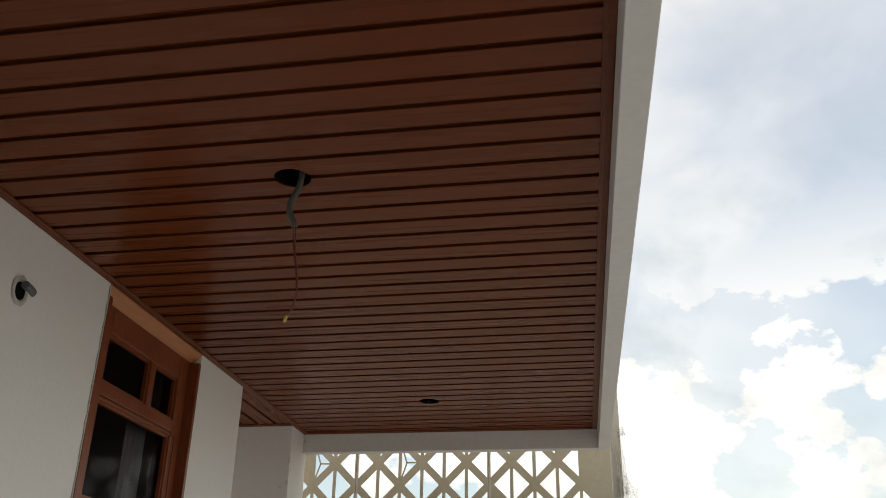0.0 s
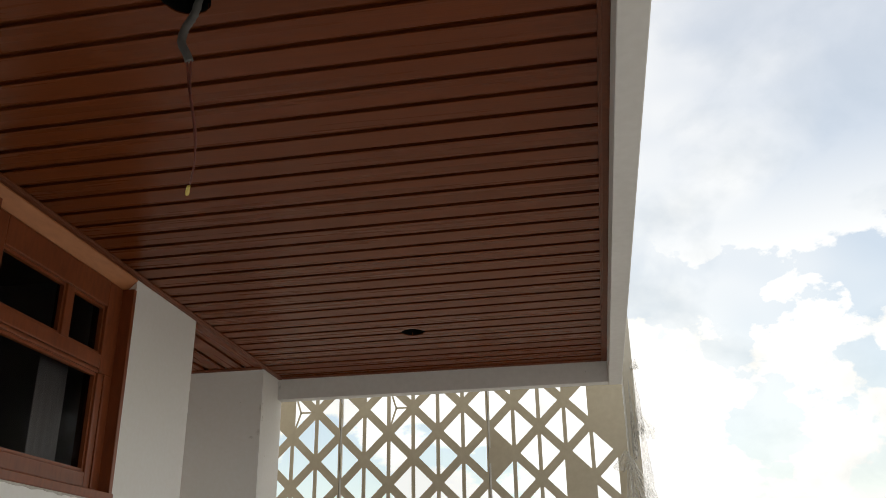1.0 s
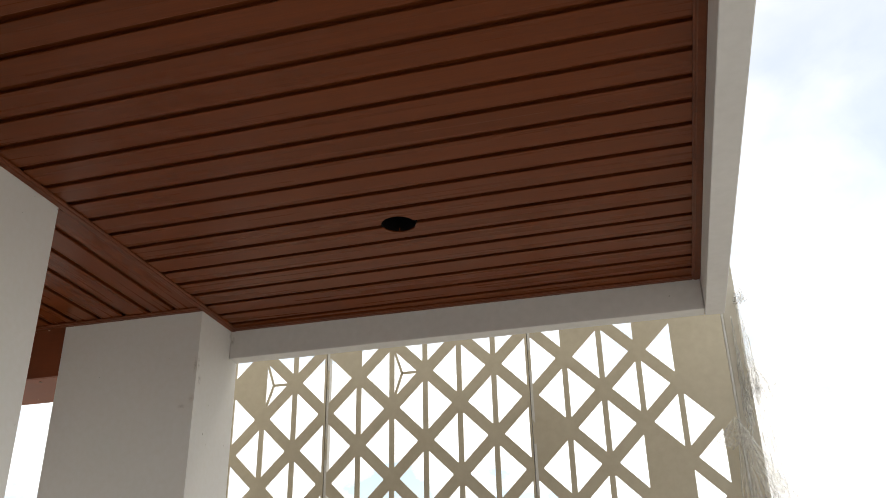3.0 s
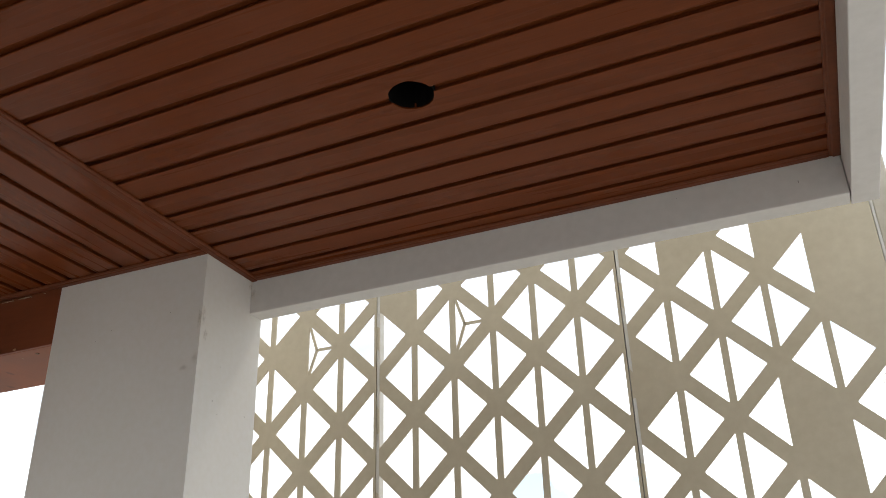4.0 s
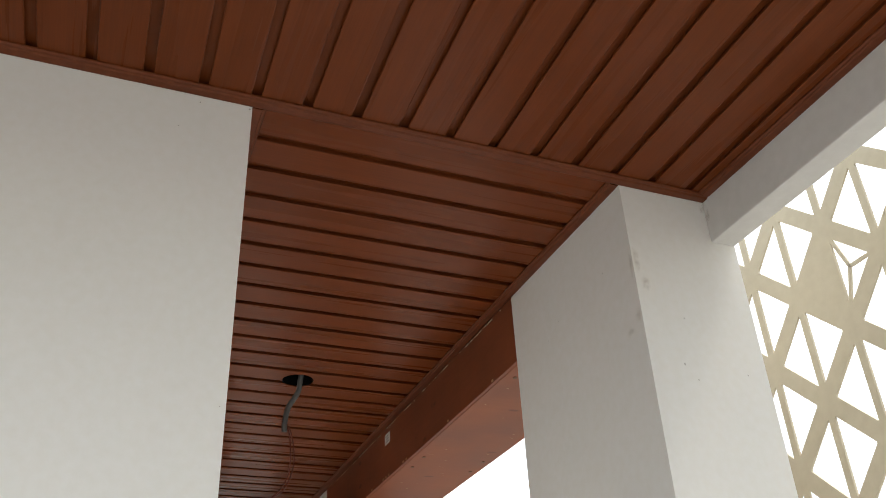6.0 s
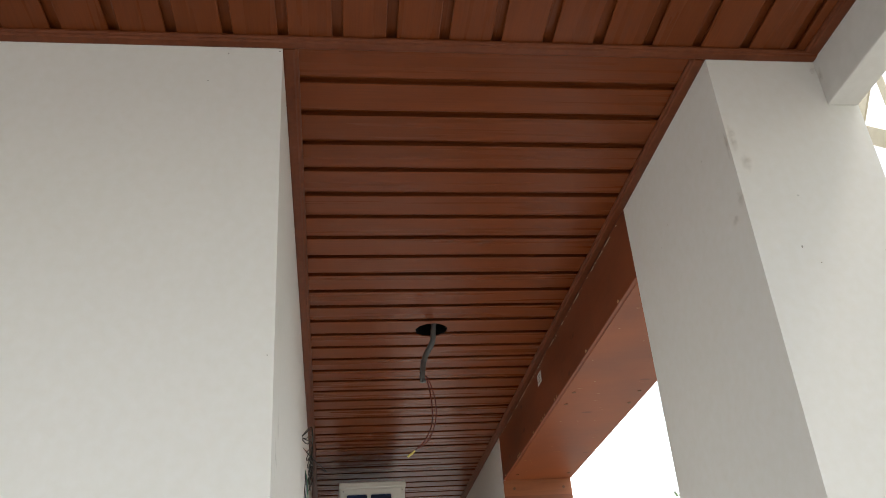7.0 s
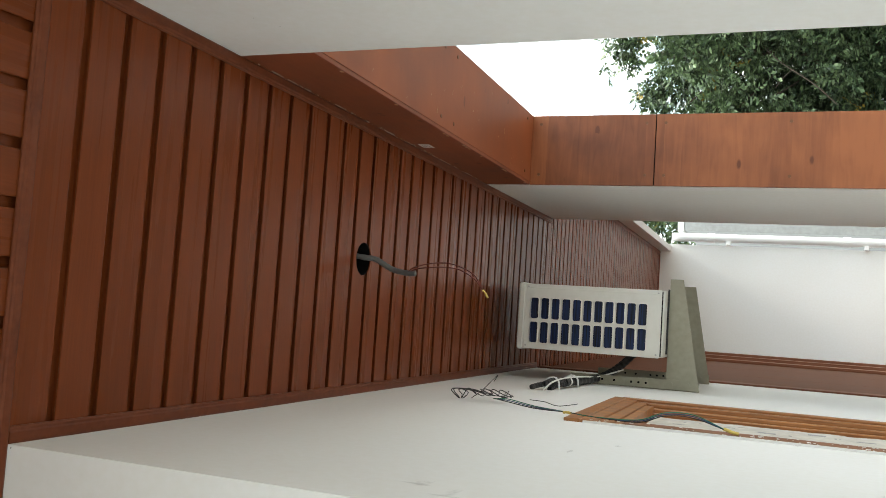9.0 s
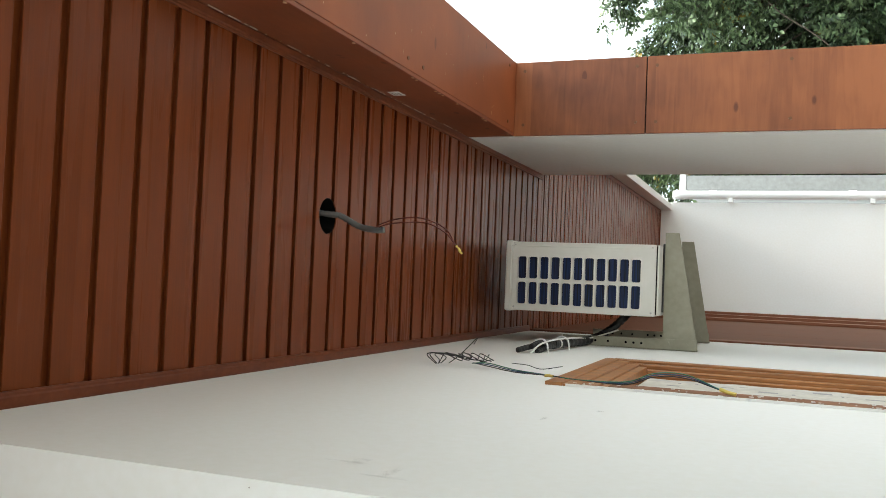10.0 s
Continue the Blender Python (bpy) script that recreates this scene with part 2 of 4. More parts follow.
M_plaster = vary(mat("broken_plaster", (0.6, 0.58, 0.54), 0.9), (0.62, 0.60, 0.56), (0.40, 0.38, 0.34), (1, 1, 1), 90, 20, 0.6, 0.003)
M_floor = vary(mat("pale_floor_screed", (0.60, 0.59, 0.58), 0.5), (0.56, 0.55, 0.54), (0.48, 0.47, 0.46), (1, 1, 1), 12, 0.8, 0.2, 0.003)
M_ground = vary(mat("gravelly_ground", (0.33, 0.32, 0.30), 0.9), (0.37, 0.36, 0.34), (0.27, 0.26, 0.24), (1, 1, 1), 0.9, 0.05, 0.4, 0.02)
M_concrete = vary(mat("raw_concrete", (0.36, 0.36, 0.34), 0.85), (0.40, 0.40, 0.38), (0.27, 0.265, 0.25), (1, 1, 1), 16, 1.3, 0.4, 0.004)
M_roof = vary(mat("dark_roof_sheet", (0.05, 0.052, 0.055), 0.6), (0.06, 0.062, 0.065), (0.035, 0.036, 0.038), (1, 1, 1), 3, 0.5)
M_housewall = vary(mat("far_house_plaster", (0.42, 0.42, 0.41), 0.8), (0.45, 0.45, 0.44), (0.34, 0.34, 0.33), (1, 1, 1), 2, 0.3)
M_bark = vary(mat("grey_brown_bark", (0.12, 0.09, 0.065), 0.9), (0.15, 0.115, 0.085), (0.06, 0.045, 0.032), (8, 8, 1.5), 5, 1, 0.7, 0.02)
M_leaf = vary(mat("green_leaf", (0.04, 0.09, 0.022), 0.35), (0.180, 0.255, 0.120), (0.027, 0.048, 0.022), (1, 1, 1), 3, 0.5, 0.1, 0.002, 1.0, island=0.5)
M_leaf_y = mat("yellow_leaf", (0.30, 0.21, 0.03), 0.6)
M_paper = vary(mat("newsprint_paper", (0.66, 0.62, 0.54), 0.8), (0.70, 0.66, 0.58), (0.48, 0.45, 0.40), (1, 1, 1), 40, 12, 0.1, 0.001)
M_fade = mat("faded_print", (0.34, 0.33, 0.32), 0.8)


def glass_mat(name, tint, rough=0.02):
    m = mat(name, tint, rough)
    b = m.node_tree.nodes["Principled BSDF"]
    b.inputs["Transmission Weight"].default_value = 1.0
    b.inputs["IOR"].default_value = 1.09
    return m


M_glass = glass_mat("smoked_glass", (0.42, 0.42, 0.43))


def film_mat():
    m = bpy.data.materials.new("clear_plastic_film")
    m.use_nodes = True
    t = m.node_tree
    out = t.nodes["Material Output"]
    b = t.nodes["Principled BSDF"]
    b.inputs["Base Color"].default_value = (0.9, 0.9, 0.88, 1)
    b.inputs["Roughness"].default_value = 0.25
    tr = t.nodes.new("ShaderNodeBsdfTransparent")
    tl = t.nodes.new("ShaderNodeBsdfTranslucent")
    tl.inputs["Color"].default_value = (0.95, 0.94, 0.91, 1)
    m1, m2 = t.nodes.new("ShaderNodeMixShader"), t.nodes.new("ShaderNodeMixShader")
    n = t.nodes.new("ShaderNodeTexNoise")
    n.inputs["Scale"].default_value = 14
    mr = t.nodes.new("ShaderNodeMapRange")
    mr.inputs["From Min"].default_value, mr.inputs["From Max"].default_value = 0.35, 0.65
    mr.inputs["To Min"].default_value, mr.inputs["To Max"].default_value = 0.16, 0.55
    t.links.new(n.outputs["Fac"], mr.inputs["Value"])
    m1.inputs["Fac"].default_value = 0.22
    t.links.new(tl.outputs[0], m1.inputs[1])
    t.links.new(b.outputs[0], m1.inputs[2])
    t.links.new(mr.outputs[0], m2.inputs["Fac"])
    t.links.new(tr.outputs[0], m2.inputs[1])
    t.links.new(m1.outputs[0], m2.inputs[2])
    t.links.new(m2.outputs[0], out.inputs["Surface"])
    return m


M_film = film_mat()


# ---------------------------------------------------------------- building helpers
def part(name, bm, material, parent=None, label="", smooth=False):
    me = bpy.data.meshes.new(name)
    bmesh.ops.recalc_face_normals(bm, faces=bm.faces[:])
    bm.to_mesh(me)
    bm.free()
    if smooth:
        for p in me.polygons:
            p.use_smooth = True
    me.materials.append(material)
    ob = new(name, me)
    if parent:
        ob.parent = parent
        ob.matrix_parent_inverse = Matrix.LocRotScale(parent.location, parent.rotation_euler, None).inverted()
    if label:
        ob["label"] = label
    return ob


def thing(name, at, label, category, group="", kind=""):
    ob = new(name)
    ob.location = at
    ob.empty_display_size = 0.05
    return tagged(ob, label, category, group, kind)


def add_box(bm, x0, x1, y0, y1, z0, z1, bevel=0.0):
    r = bmesh.ops.create_cube(bm, size=1.0)
    vs = r["verts"]
    for v in vs:
        v.co = Vector(((x0 + x1) / 2 + v.co.x * (x1 - x0), (y0 + y1) / 2 + v.co.y * (y1 - y0), (z0 + z1) / 2 + v.co.z * (z1 - z0)))
    if bevel:
        es = list({e for v in vs for e in v.link_edges})
        bmesh.ops.bevel(bm, geom=es, offset=bevel, segments=2, affect="EDGES", profile=0.5)
    return bm


def boxes(*rows, bevel=0.0):
    bm = bmesh.new()
    for row in rows:
        add_box(bm, *row, bevel=bevel)
    return bm


def prism(pts, vec, bm=None):
    """A polygon (3D points) pushed along vec into a closed solid."""
    bm = bm or bmesh.new()
    a = [bm.verts.new(p) for p in pts]
    b = [bm.verts.new(Vector(p) + Vector(vec)) for p in pts]
    bm.faces.new(a)
    bm.faces.new(b[::-1])
    for i in range(len(pts)):
        j = (i + 1) % len(pts)
        bm.faces.new((a[i], b[i], b[j], a[j]))
    return bm


def spline(points, steps=8):
    """Points along a Catmull-Rom line."""
    p = [Vector(q) for q in points]
    p = [p[0] * 2 - p[1]] + p + [p[-1] * 2 - p[-2]]
    out = []
    for i in range(1, len(p) - 2):
        for s in range(steps):
            t = s / steps
            out.append(0.5 * (2 * p[i] + (p[i + 1] - p[i - 1]) * t + (2 * p[i - 1] - 5 * p[i] + 4 * p[i + 1] - p[i + 2]) * t * t
                              + (3 * p[i] - p[i - 1] - 3 * p[i + 1] + p[i + 2]) * t ** 3))
    out.append(p[-2])
    return out


def tube(points, radius, sides=8, ripple=0.0, bm=None, steps=8):
    """A closed tube along a smooth line through points; ripple makes the rings of a corrugated hose."""
    bm = bm or bmesh.new()
    line = spline(points, steps)
    rings = []
    up = Vector((0.31, 0.17, 0.93)).normalized()
    for i, c in enumerate(line):
        d = (line[min(i + 1, len(line) - 1)] - line[max(i - 1, 0)]).normalized()
        u = d.cross(up)
        if u.length < 1e-3:
            u = d.cross(Vector((1, 0, 0)))
        u.normalize()
        v = d.cross(u)
        r = radius * (1 + (ripple if i % 2 else -ripple))
        rings.append([bm.verts.new(c + (u * math.cos(a) + v * math.sin(a)) * r) for a in (2 * math.pi * k / sides for k in range(sides))])
    for a, b in zip(rings, rings[1:]):
        for k in range(sides):
            bm.faces.new((a[k], a[(k + 1) % sides], b[(k + 1) % sides], b[k]))
    bm.faces.new(rings[0][::-1])
    bm.faces.new(rings[-1])
    return bm


def disc_solid(centre, normal, radius, depth, sides=12):
    bm = bmesh.new()
    q = Vector(normal).to_track_quat("Z", "Y")
    pts = [Vector(centre) + q @ Vector((radius * math.cos(2 * math.pi * k / sides), radius * math.sin(2 * math.pi * k / sides), 0)) for k in range(sides)]
    return prism(pts, Vector(normal) * depth, bm)


# ---------------------------------------------------------------- plan
XW = -1.600            # porch face of the house wall
YC = 4.055             # corridor face of the house wall
YO, YO2 = 4.860, 5.145  # inner and outer face of the outer wall
XB, XB2 = 0.1015, 0.1655  # edge beam over the open side
YB = 5.081             # inner face of the beam across the far end
Y0 = -2.30             # near end of the porch
XN = XB - 0.003 * (YB - Y0)  # the open edge runs slightly askew
H = 2.800              # underside of the ceiling trim
ZB = 2.692             # underside of the beams
XJ1, XJ2 = -2.147, -3.990  # opening in the outer wall
XE = -5.170            # far end of the outer wall
XF = -10.00            # wall that closes the corridor
ZT = 2.96              # top of walls

# ---------------------------------------------------------------- ground and floor
bm = bmesh.new()
bmesh.ops.create_grid(bm, x_segments=24, y_segments=24, size=400)
g = part("ground", bm, M_ground)
g.location.z = -0.16
tagged(g, "pale bare gravelly ground round the house", "ground", kind="structure")
tagged(part("floor", boxes((XF - 0.2, 0.55, Y0, 5.75, -0.155, 0.0)), M_floor), "pale grey screed floor of the porch", "floor", kind="structure")

# ---------------------------------------------------------------- house walls
WY0, WY1, WZ0 = 2.738, 3.547, 2.010  # window opening, up to the ceiling
tagged(part("wall_porch", boxes(
    (XW - 0.16, XW, Y0, WY0, 0, ZT), (XW - 0.16, XW, WY1, YC - 0.16, 0, ZT), (XW - 0.16, XW, WY0, WY1, 0, WZ0), (XW - 0.16, XW, WY0, WY1, H + 0.02, ZT)),
    M_wall), "white painted house wall along the porch", "wall", kind="structure")
DX0, DX1, DZ = -3.565, -2.765, 2.152  # doorway in the corridor
tagged(part("wall_corridor", boxes(
    (DX1, XW, YC - 0.16, YC, 0, ZT), (-5.0, DX0, YC - 0.16, YC, 0, ZT), (DX0, DX1, YC - 0.16, YC, DZ, ZT)),
    M_wall), "white painted house wall along the corridor", "wall", kind="structure")
tagged(part("wall_outer", boxes(
    (XJ1, XW, YO, YO2, 0, ZT), (XE, XJ2 - 0.014, YO, YO2, 0, ZT), (XJ2 - 0.014, XJ1, YO + 0.014, YO2 - 0.004, 2.631, ZT)),
    M_wall), "white painted outer wall with a wide opening", "wall", kind="structure")
tagged(part("wall_end", boxes((XF - 0.15, XF, 2.0, 5.185, 0, ZT)), M_wall), "plain white wall closing the corridor", "wall", kind="structure")
tagged(part("wall_back", boxes((XW - 0.16, XB2, Y0 - 0.15, Y0, 0, ZT)), M_wall), "plain white wall behind the porch", "wall", kind="structure")
# added out-of-view wall; its length is set to hold back side light
tagged(part("wall_side", boxes((XN, XN + 0.06, Y0, 0.05, 0, ZB - 0.002)), M_wall), "unseen plain white wall added to close the porch's side", "wall", kind="structure")
bm = prism([(XN, Y0, ZB), (XN + XB2 - XB, Y0, ZB), (XB2, YO2, ZB), (XB, YO2, ZB)], (0, 0, ZT - ZB))
bmesh.ops.bevel(bm, geom=bm.edges[:], offset=0.003, segments=2, affect="EDGES", profile=0.5)
tagged(part("beam_side", bm, M_beam), "cream painted edge beam over the open side", "beam", kind="structure")
tagged(part("beam_far", boxes((XW, XB - 0.002, YB, YO2 - 0.002, ZB + 0.001, ZT), bevel=0.003), M_beam), "cream painted beam across the porch end", "beam", kind="structure")
tagged(part("beam_corridor", boxes((XF, XE, 5.105, 5.165, ZB, ZT), bevel=0.003), M_beam), "white painted edge beam past the outer wall", "beam", kind="structure")
tagged(part("roof_slab", boxes((XF - 0.15, XB2, Y0 - 0.15, YO2, ZT, ZT + 0.14)), M_concrete), "concrete roof slab over porch and corridor", "roof", kind="structure")
# room behind the window and the door
tagged(part("room_walls", boxes(
    (-5.1, XW - 0.16, 1.9, 2.0, 0, ZT), (-5.1, -5.0, 2.0, YC - 0.16, 0, ZT)), M_housewall), "plain inner walls of the unlit room", "wall", kind="structure")


# ---------------------------------------------------------------- plank ceilings
def cut_holes(ob, holes):
    """Saw slightly uneven round holes through a mesh."""
    n = 28
    for hx, hy, hr in holes:
        cut = new("cutter", bpy.data.meshes.new("cutter"))
        cb = bmesh.new()
        prism([(hx + hr * (1 + 0.04 * noise.noise((i * 0.9, hx, 1))) * math.cos(2 * math.pi * i / n), hy + hr * (1 + 0.04 * noise.noise((i * 0.9, hy, 5))) * math.sin(2 * math.pi * i / n), H - 0.1)
               for i in range(n)], (0, 0, 0.16), cb)
        bmesh.ops.recalc_face_normals(cb, faces=cb.faces[:])
        cb.to_mesh(cut.data)
        cb.free()
        md = ob.modifiers.new("hole", "BOOLEAN")
        md.object, md.operation, md.solver = cut, "DIFFERENCE", "EXACT"
        md.use_self = True
        dg = bpy.context.evaluated_depsgraph_get()
        me = bpy.data.meshes.new_from_object(ob.evaluated_get(dg))
        ob.modifiers.clear()
        ob.data = me
        bpy.data.objects.remove(cut)


def plank_ceiling(name, x0, x1, y0, y1, along, joint, pitch, material, label, holes=(), skew=0.0):
    """Planks with rounded lips and a deep groove between them, under an added near-black sheet that stands in for
    darkness; joint is the middle of one groove, skew how far the planks run off across the room.
    """
    bm = bmesh.new()
    zb = H + 0.007
    lo, hi = (y0, y1) if along == "x" else (x0, x1)
    s, e = (x0, x1) if along == "x" else (y0, y1)
    hi += abs(skew)

    def strip(prof, sag):
        if along == "x":
            prism([(s, u, w + sag) for u, w in prof], (e - s, skew, 0), bm)
        else:
            prism([(u, s, w + sag) for u, w in prof], (skew, e - s, 0), bm)

    k = math.floor((lo - joint) / pitch) - 1
    while joint + k * pitch < hi:
        mid = joint + k * pitch
        k += 1
        sag = 0.0006 * noise.noise((k * 0.7, joint, 3.1))
        # half a groove that widens behind the rounded lip, the face, and the next half groove
        g = zb + 0.0125
        half = [(0.0, g), (0.0135, g), (0.0138, zb + 0.0036), (0.0099, zb + 0.0030), (0.0092, zb + 0.0020), (0.0097, zb + 0.0007), (0.0116, zb)]
        prof = [(mid + u, w) for u, w in half] + [(mid + pitch - u, w) for u, w in half[::-1]]
        prof = [(min(max(u, lo), hi), w) for u, w in prof]
        if prof[-1][0] - prof[0][0] < 0.004:
            continue
        clean = [q for n, q in enumerate(prof) if not n or (Vector(q) - Vector(prof[n - 1])).length > 1e-5]
        strip(clean + [(clean[-1][0], zb + 0.0150), (clean[0][0], zb + 0.0150)], sag)
    ob = part(name, bm, material)
    cut_holes(ob, holes)
    back = part(name + "_backing", boxes((x0, x1, y0, y1, zb + 0.0160, zb + 0.0190)), M_shade_black)
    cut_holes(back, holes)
    tagged(back, "near-black sheet added above the planks for darkness", "ceiling void", kind="structure")
    # added sleeves, coloured near-black so the holes look unlit inside
    for hx, hy, hr in holes:
        sl = bmesh.new()
        rings = [[sl.verts.new((hx + rr * math.cos(2 * math.pi * i / 28), hy + rr * math.sin(2 * math.pi * i / 28), z)) for i in range(28)]
                 for rr, z in ((hr * 0.985, zb + 0.0035), (hr * 1.06, zb + 0.0035), (hr * 1.06, H + 0.085), (hr * 0.985, H + 0.085))]
        for q in range(4):
            for i in range(28):
                sl.faces.new((rings[q][i], rings[q][(i + 1) % 28], rings[(q + 1) % 4][(i + 1) % 28], rings[(q + 1) % 4][i]))
        tagged(part("hole_shade_sleeve", sl, M_shade_black), "near-black sleeve added to keep a round ceiling hole dark", "ceiling hole", kind="structure")
    # near-black sheet closes the holes above, darkness put into its colour
    void = part(name + "_void", boxes((x0, x1, y0, y1, H + 0.090, H + 0.096)), M_shade_black)
    tagged(void, "near-black sheet standing in for the unlit space above the planks", "ceiling void", kind="structure")
    return tagged(ob, label, "ceiling", kind="structure")


HOLES = [(-0.750, 2.098, 0.050), (-0.750, 4.427, 0.050), (-2.869, 4.456, 0.050)]
plank_ceiling("ceiling_porch", XW, XB, Y0, YB, "x", 5.0275, 0.0970, M_plank_x, "red-brown wood-look plank ceiling of the porch", HOLES[:2], -0.039)
plank_ceiling("ceiling_corridor", XE, XW - 0.001, YC, YO, "y", -2.293, 0.1000, M_plank_y, "red-brown wood-look plank ceiling of the corridor", HOLES[2:])
plank_ceiling("ceiling_far", XF, XE - 0.002, YC - 0.16, 5.105, "y", -5.22, 0.0997, M_plank_y, "red-brown wood-look plank ceiling at the corridor's end")


def edge_trim(name, a, b, inward, label):
    """A J-shaped trim from a to b under the plank ends, 28 mm wide, its lip on the room side."""
    a, b, n = Vector((*a, 0)), Vector((*b, 0)), Vector((*inward, 0))
    w = 0.028
    prof = [(0, H + 0.0065), (0, H), (0.004, H - 0.002), (w - 0.010, H - 0.002), (w - 0.007, H + 0.0005), (w - 0.003, H + 0.0005), (w, H + 0.003), (w, H + 0.0065)]
    bm = prism([a + n * u + Vector((0, 0, z)) for u, z in prof], b - a)
    return tagged(part(name, bm, M_trim), label, "trim", kind="structure")


TL = "red-brown wood-look trim strip at the ceiling's edge"
edge_trim("trim_porch_wall", (XW, Y0), (XW, YB), (1, 0), TL)
edge_trim("trim_porch_edge", (XN, Y0), (XB, YB), (-1, 0), TL)
edge_trim("trim_porch_far", (XW + 0.028, YB), (XB - 0.028, YB), (0, -1), TL)
edge_trim("trim_corridor_wall", (-5.0, YC), (XW - 0.001, YC), (0, 1), TL)
edge_trim("trim_corridor_outer", (XE, YO), (XW - 0.001, YO), (0, -1), TL)
edge_trim("trim_far_beam", (XF, 5.105), (XE, 5.105), (0, -1), TL)
edge_trim("trim_far_end", (XF, YC), (XF, 5.075), (1, 0), TL)


# ---------------------------------------------------------------- cables that hang from the ceiling holes
def cable_drop(hole, conduit, wires, tip, label, wire_mat, with_tape=True):
    th = thing("hanging_cable", (hole[0], hole[1], H), label, "cable", "cables hanging from the ceiling")
    part("conduit", tube(conduit, 0.0085, 10, 0.09, steps=9), M_conduit, th, "grey corrugated conduit", smooth=True)
    for w in wires:
        part("wire", tube(w, 0.0019, 6), wire_mat, th, smooth=True)
    t = Vector(tip)
    d = (t - Vector(wires[0][-2])).normalized()
    bm = tube([t - d * 0.008, t + d * 0.004, t + d * 0.012, t + d * 0.021], 0.0034, 7)
    for v in bm.verts:
        v.co += Vector((noise.noise(v.co * 90), noise.noise(v.co * 90 + Vector((5, 0, 0))), 0)) * 0.004
    part("taped_end", bm, M_yellow, th, "pale yellow taped wire end")
    return th


x, y = HOLES[0][:2]
cable_drop((x, y), [(-0.728, 2.130, 2.95), (-0.735, 2.118, 2.80), (-0.752, 2.112, 2.745), (-0.754, 2.108, 2.71), (-0.742, 2.110, 2.684), (-0.737, 2.114, 2.668)],
           [[(-0.741, 2.112, 2.676), (-0.741, 2.132, 2.62), (-0.738, 2.164, 2.55), (-0.747, 2.200, 2.497), (-0.787, 2.270, 2.480)],
            [(-0.734, 2.114, 2.676), (-0.737, 2.134, 2.61), (-0.735, 2.168, 2.54), (-0.750, 2.206, 2.491), (-0.787, 2.270, 2.480)]],
           (-0.795, 2.280, 2.477), "grey conduit with two thin wires hanging from a ceiling hole", M_wire_r)
x, y = HOLES[2][:2]
cable_drop((x, y), [(x + 0.02, y + 0.02, 2.95), (x + 0.012, y + 0.004, 2.80), (x + 0.004, y + 0.0, 2.765), (x - 0.004, y - 0.026, 2.715), (x + 0.002, y - 0.036, 2.665), (x + 0.002, y - 0.036, 2.635)],
           [[(x + 0.006, y - 0.046, 2.665), (x + 0.006, y - 0.022, 2.645), (x + 0.002, y - 0.004, 2.585), (x, y - 0.004, 2.52), (x + 0.006, y - 0.030, 2.455), (x + 0.013, y - 0.070, 2.425)],
            [(x - 0.004, y - 0.046, 2.655), (x + 0.008, y - 0.026, 2.640), (x + 0.010, y - 0.016, 2.58), (x + 0.004, y - 0.016, 2.51), (x + 0.008, y - 0.040, 2.455), (x + 0.013, y - 0.070, 2.425)]],
           (x + 0.013, y - 0.078, 2.417), "grey conduit with brown wires and a yellow taped end", M_wire_r)


# ---------------------------------------------------------------- window on the porch
win = thing("window_1", (XW - 0.08, (WY0 + WY1) / 2, WZ0), "varnished reddish wooden window with smoked glass panes", "window", kind="structure")
xi = XW - 0.150
bm = prism([(XW + 0.002, WY0 + 0.001, H + 0.018), (XW + 0.002, WY0 + 0.001, H - 0.006), (XW - 0.036, WY0 + 0.001, H - 0.042), (xi, WY0 + 0.001, H - 0.042), (xi, WY0 + 0.001, H + 0.018)], (0, WY1 - WY0 - 0.002, 0))
part("head_lining", bm, M_headwood, win, "paler wood head lining, sloping inwards")
part("jamb_lining", boxes((xi, XW + 0.006, WY0 + 0.001, WY0 + 0.022, WZ0 + 0.03, H - 0.044), bevel=0.002), M_winwood, win)
part("jamb_lining", boxes((xi, XW + 0.004, WY1 - 0.022, WY1 - 0.001, WZ0 + 0.03, H - 0.044), bevel=0.002), M_winwood, win)
part("sill", boxes((xi, XW + 0.010, WY0 + 0.001, WY1 - 0.001, WZ0 + 0.001, WZ0 + 0.030), bevel=0.003), M_winwood, win)
xs0, xs1 = XW - 0.082, XW - 0.038
ya, yb_, za, zb_ = WY0 + 0.022, WY1 - 0.022, WZ0 + 0.030, H - 0.043
YL, YR = 2.860, 3.438          # inner edges of the stiles
ZR0, ZR1, ZTOP, ZLOW = 2.430, 2.490, 2.664, 2.098  # transom, upper and lower edge of the glass
part("window_frame", boxes(
    (xs0, xs1, ya, YL, za, zb_), (xs0, xs1, YR + 0.040, yb_, za, ZR0), (xs0, xs1, YR, yb_, ZR0, zb_),
    (xs0, xs1, YL, YR, ZTOP, zb_), (xs0, xs1, YL, YR + 0.040, za, za + 0.006),
    (xs0, xs1, YL, YR, ZR0 + 0.012, ZR1), bevel=0.003), M_winwood, win)
# lower sash, standing a little off the post
part("sash", boxes(
    (xs0 + 0.003, xs1 - 0.002, YR, YR + 0.035, za + 0.009, ZR0 - 0.002), (xs0 + 0.003, xs1 - 0.002, YL + 0.001, YR - 0.001, za + 0.009, ZLOW),
    (xs0 + 0.003, xs1 - 0.002, YL + 0.001, YR - 0.001, ZR0 - 0.004, ZR0 + 0.010), bevel=0.003), M_winwood, win)
YM = 3.217
part("mullion", boxes((xs0, xs1 - 0.002, YM - 0.022, YM + 0.022, ZR1, ZTOP), bevel=0.003), M_winwood, win)


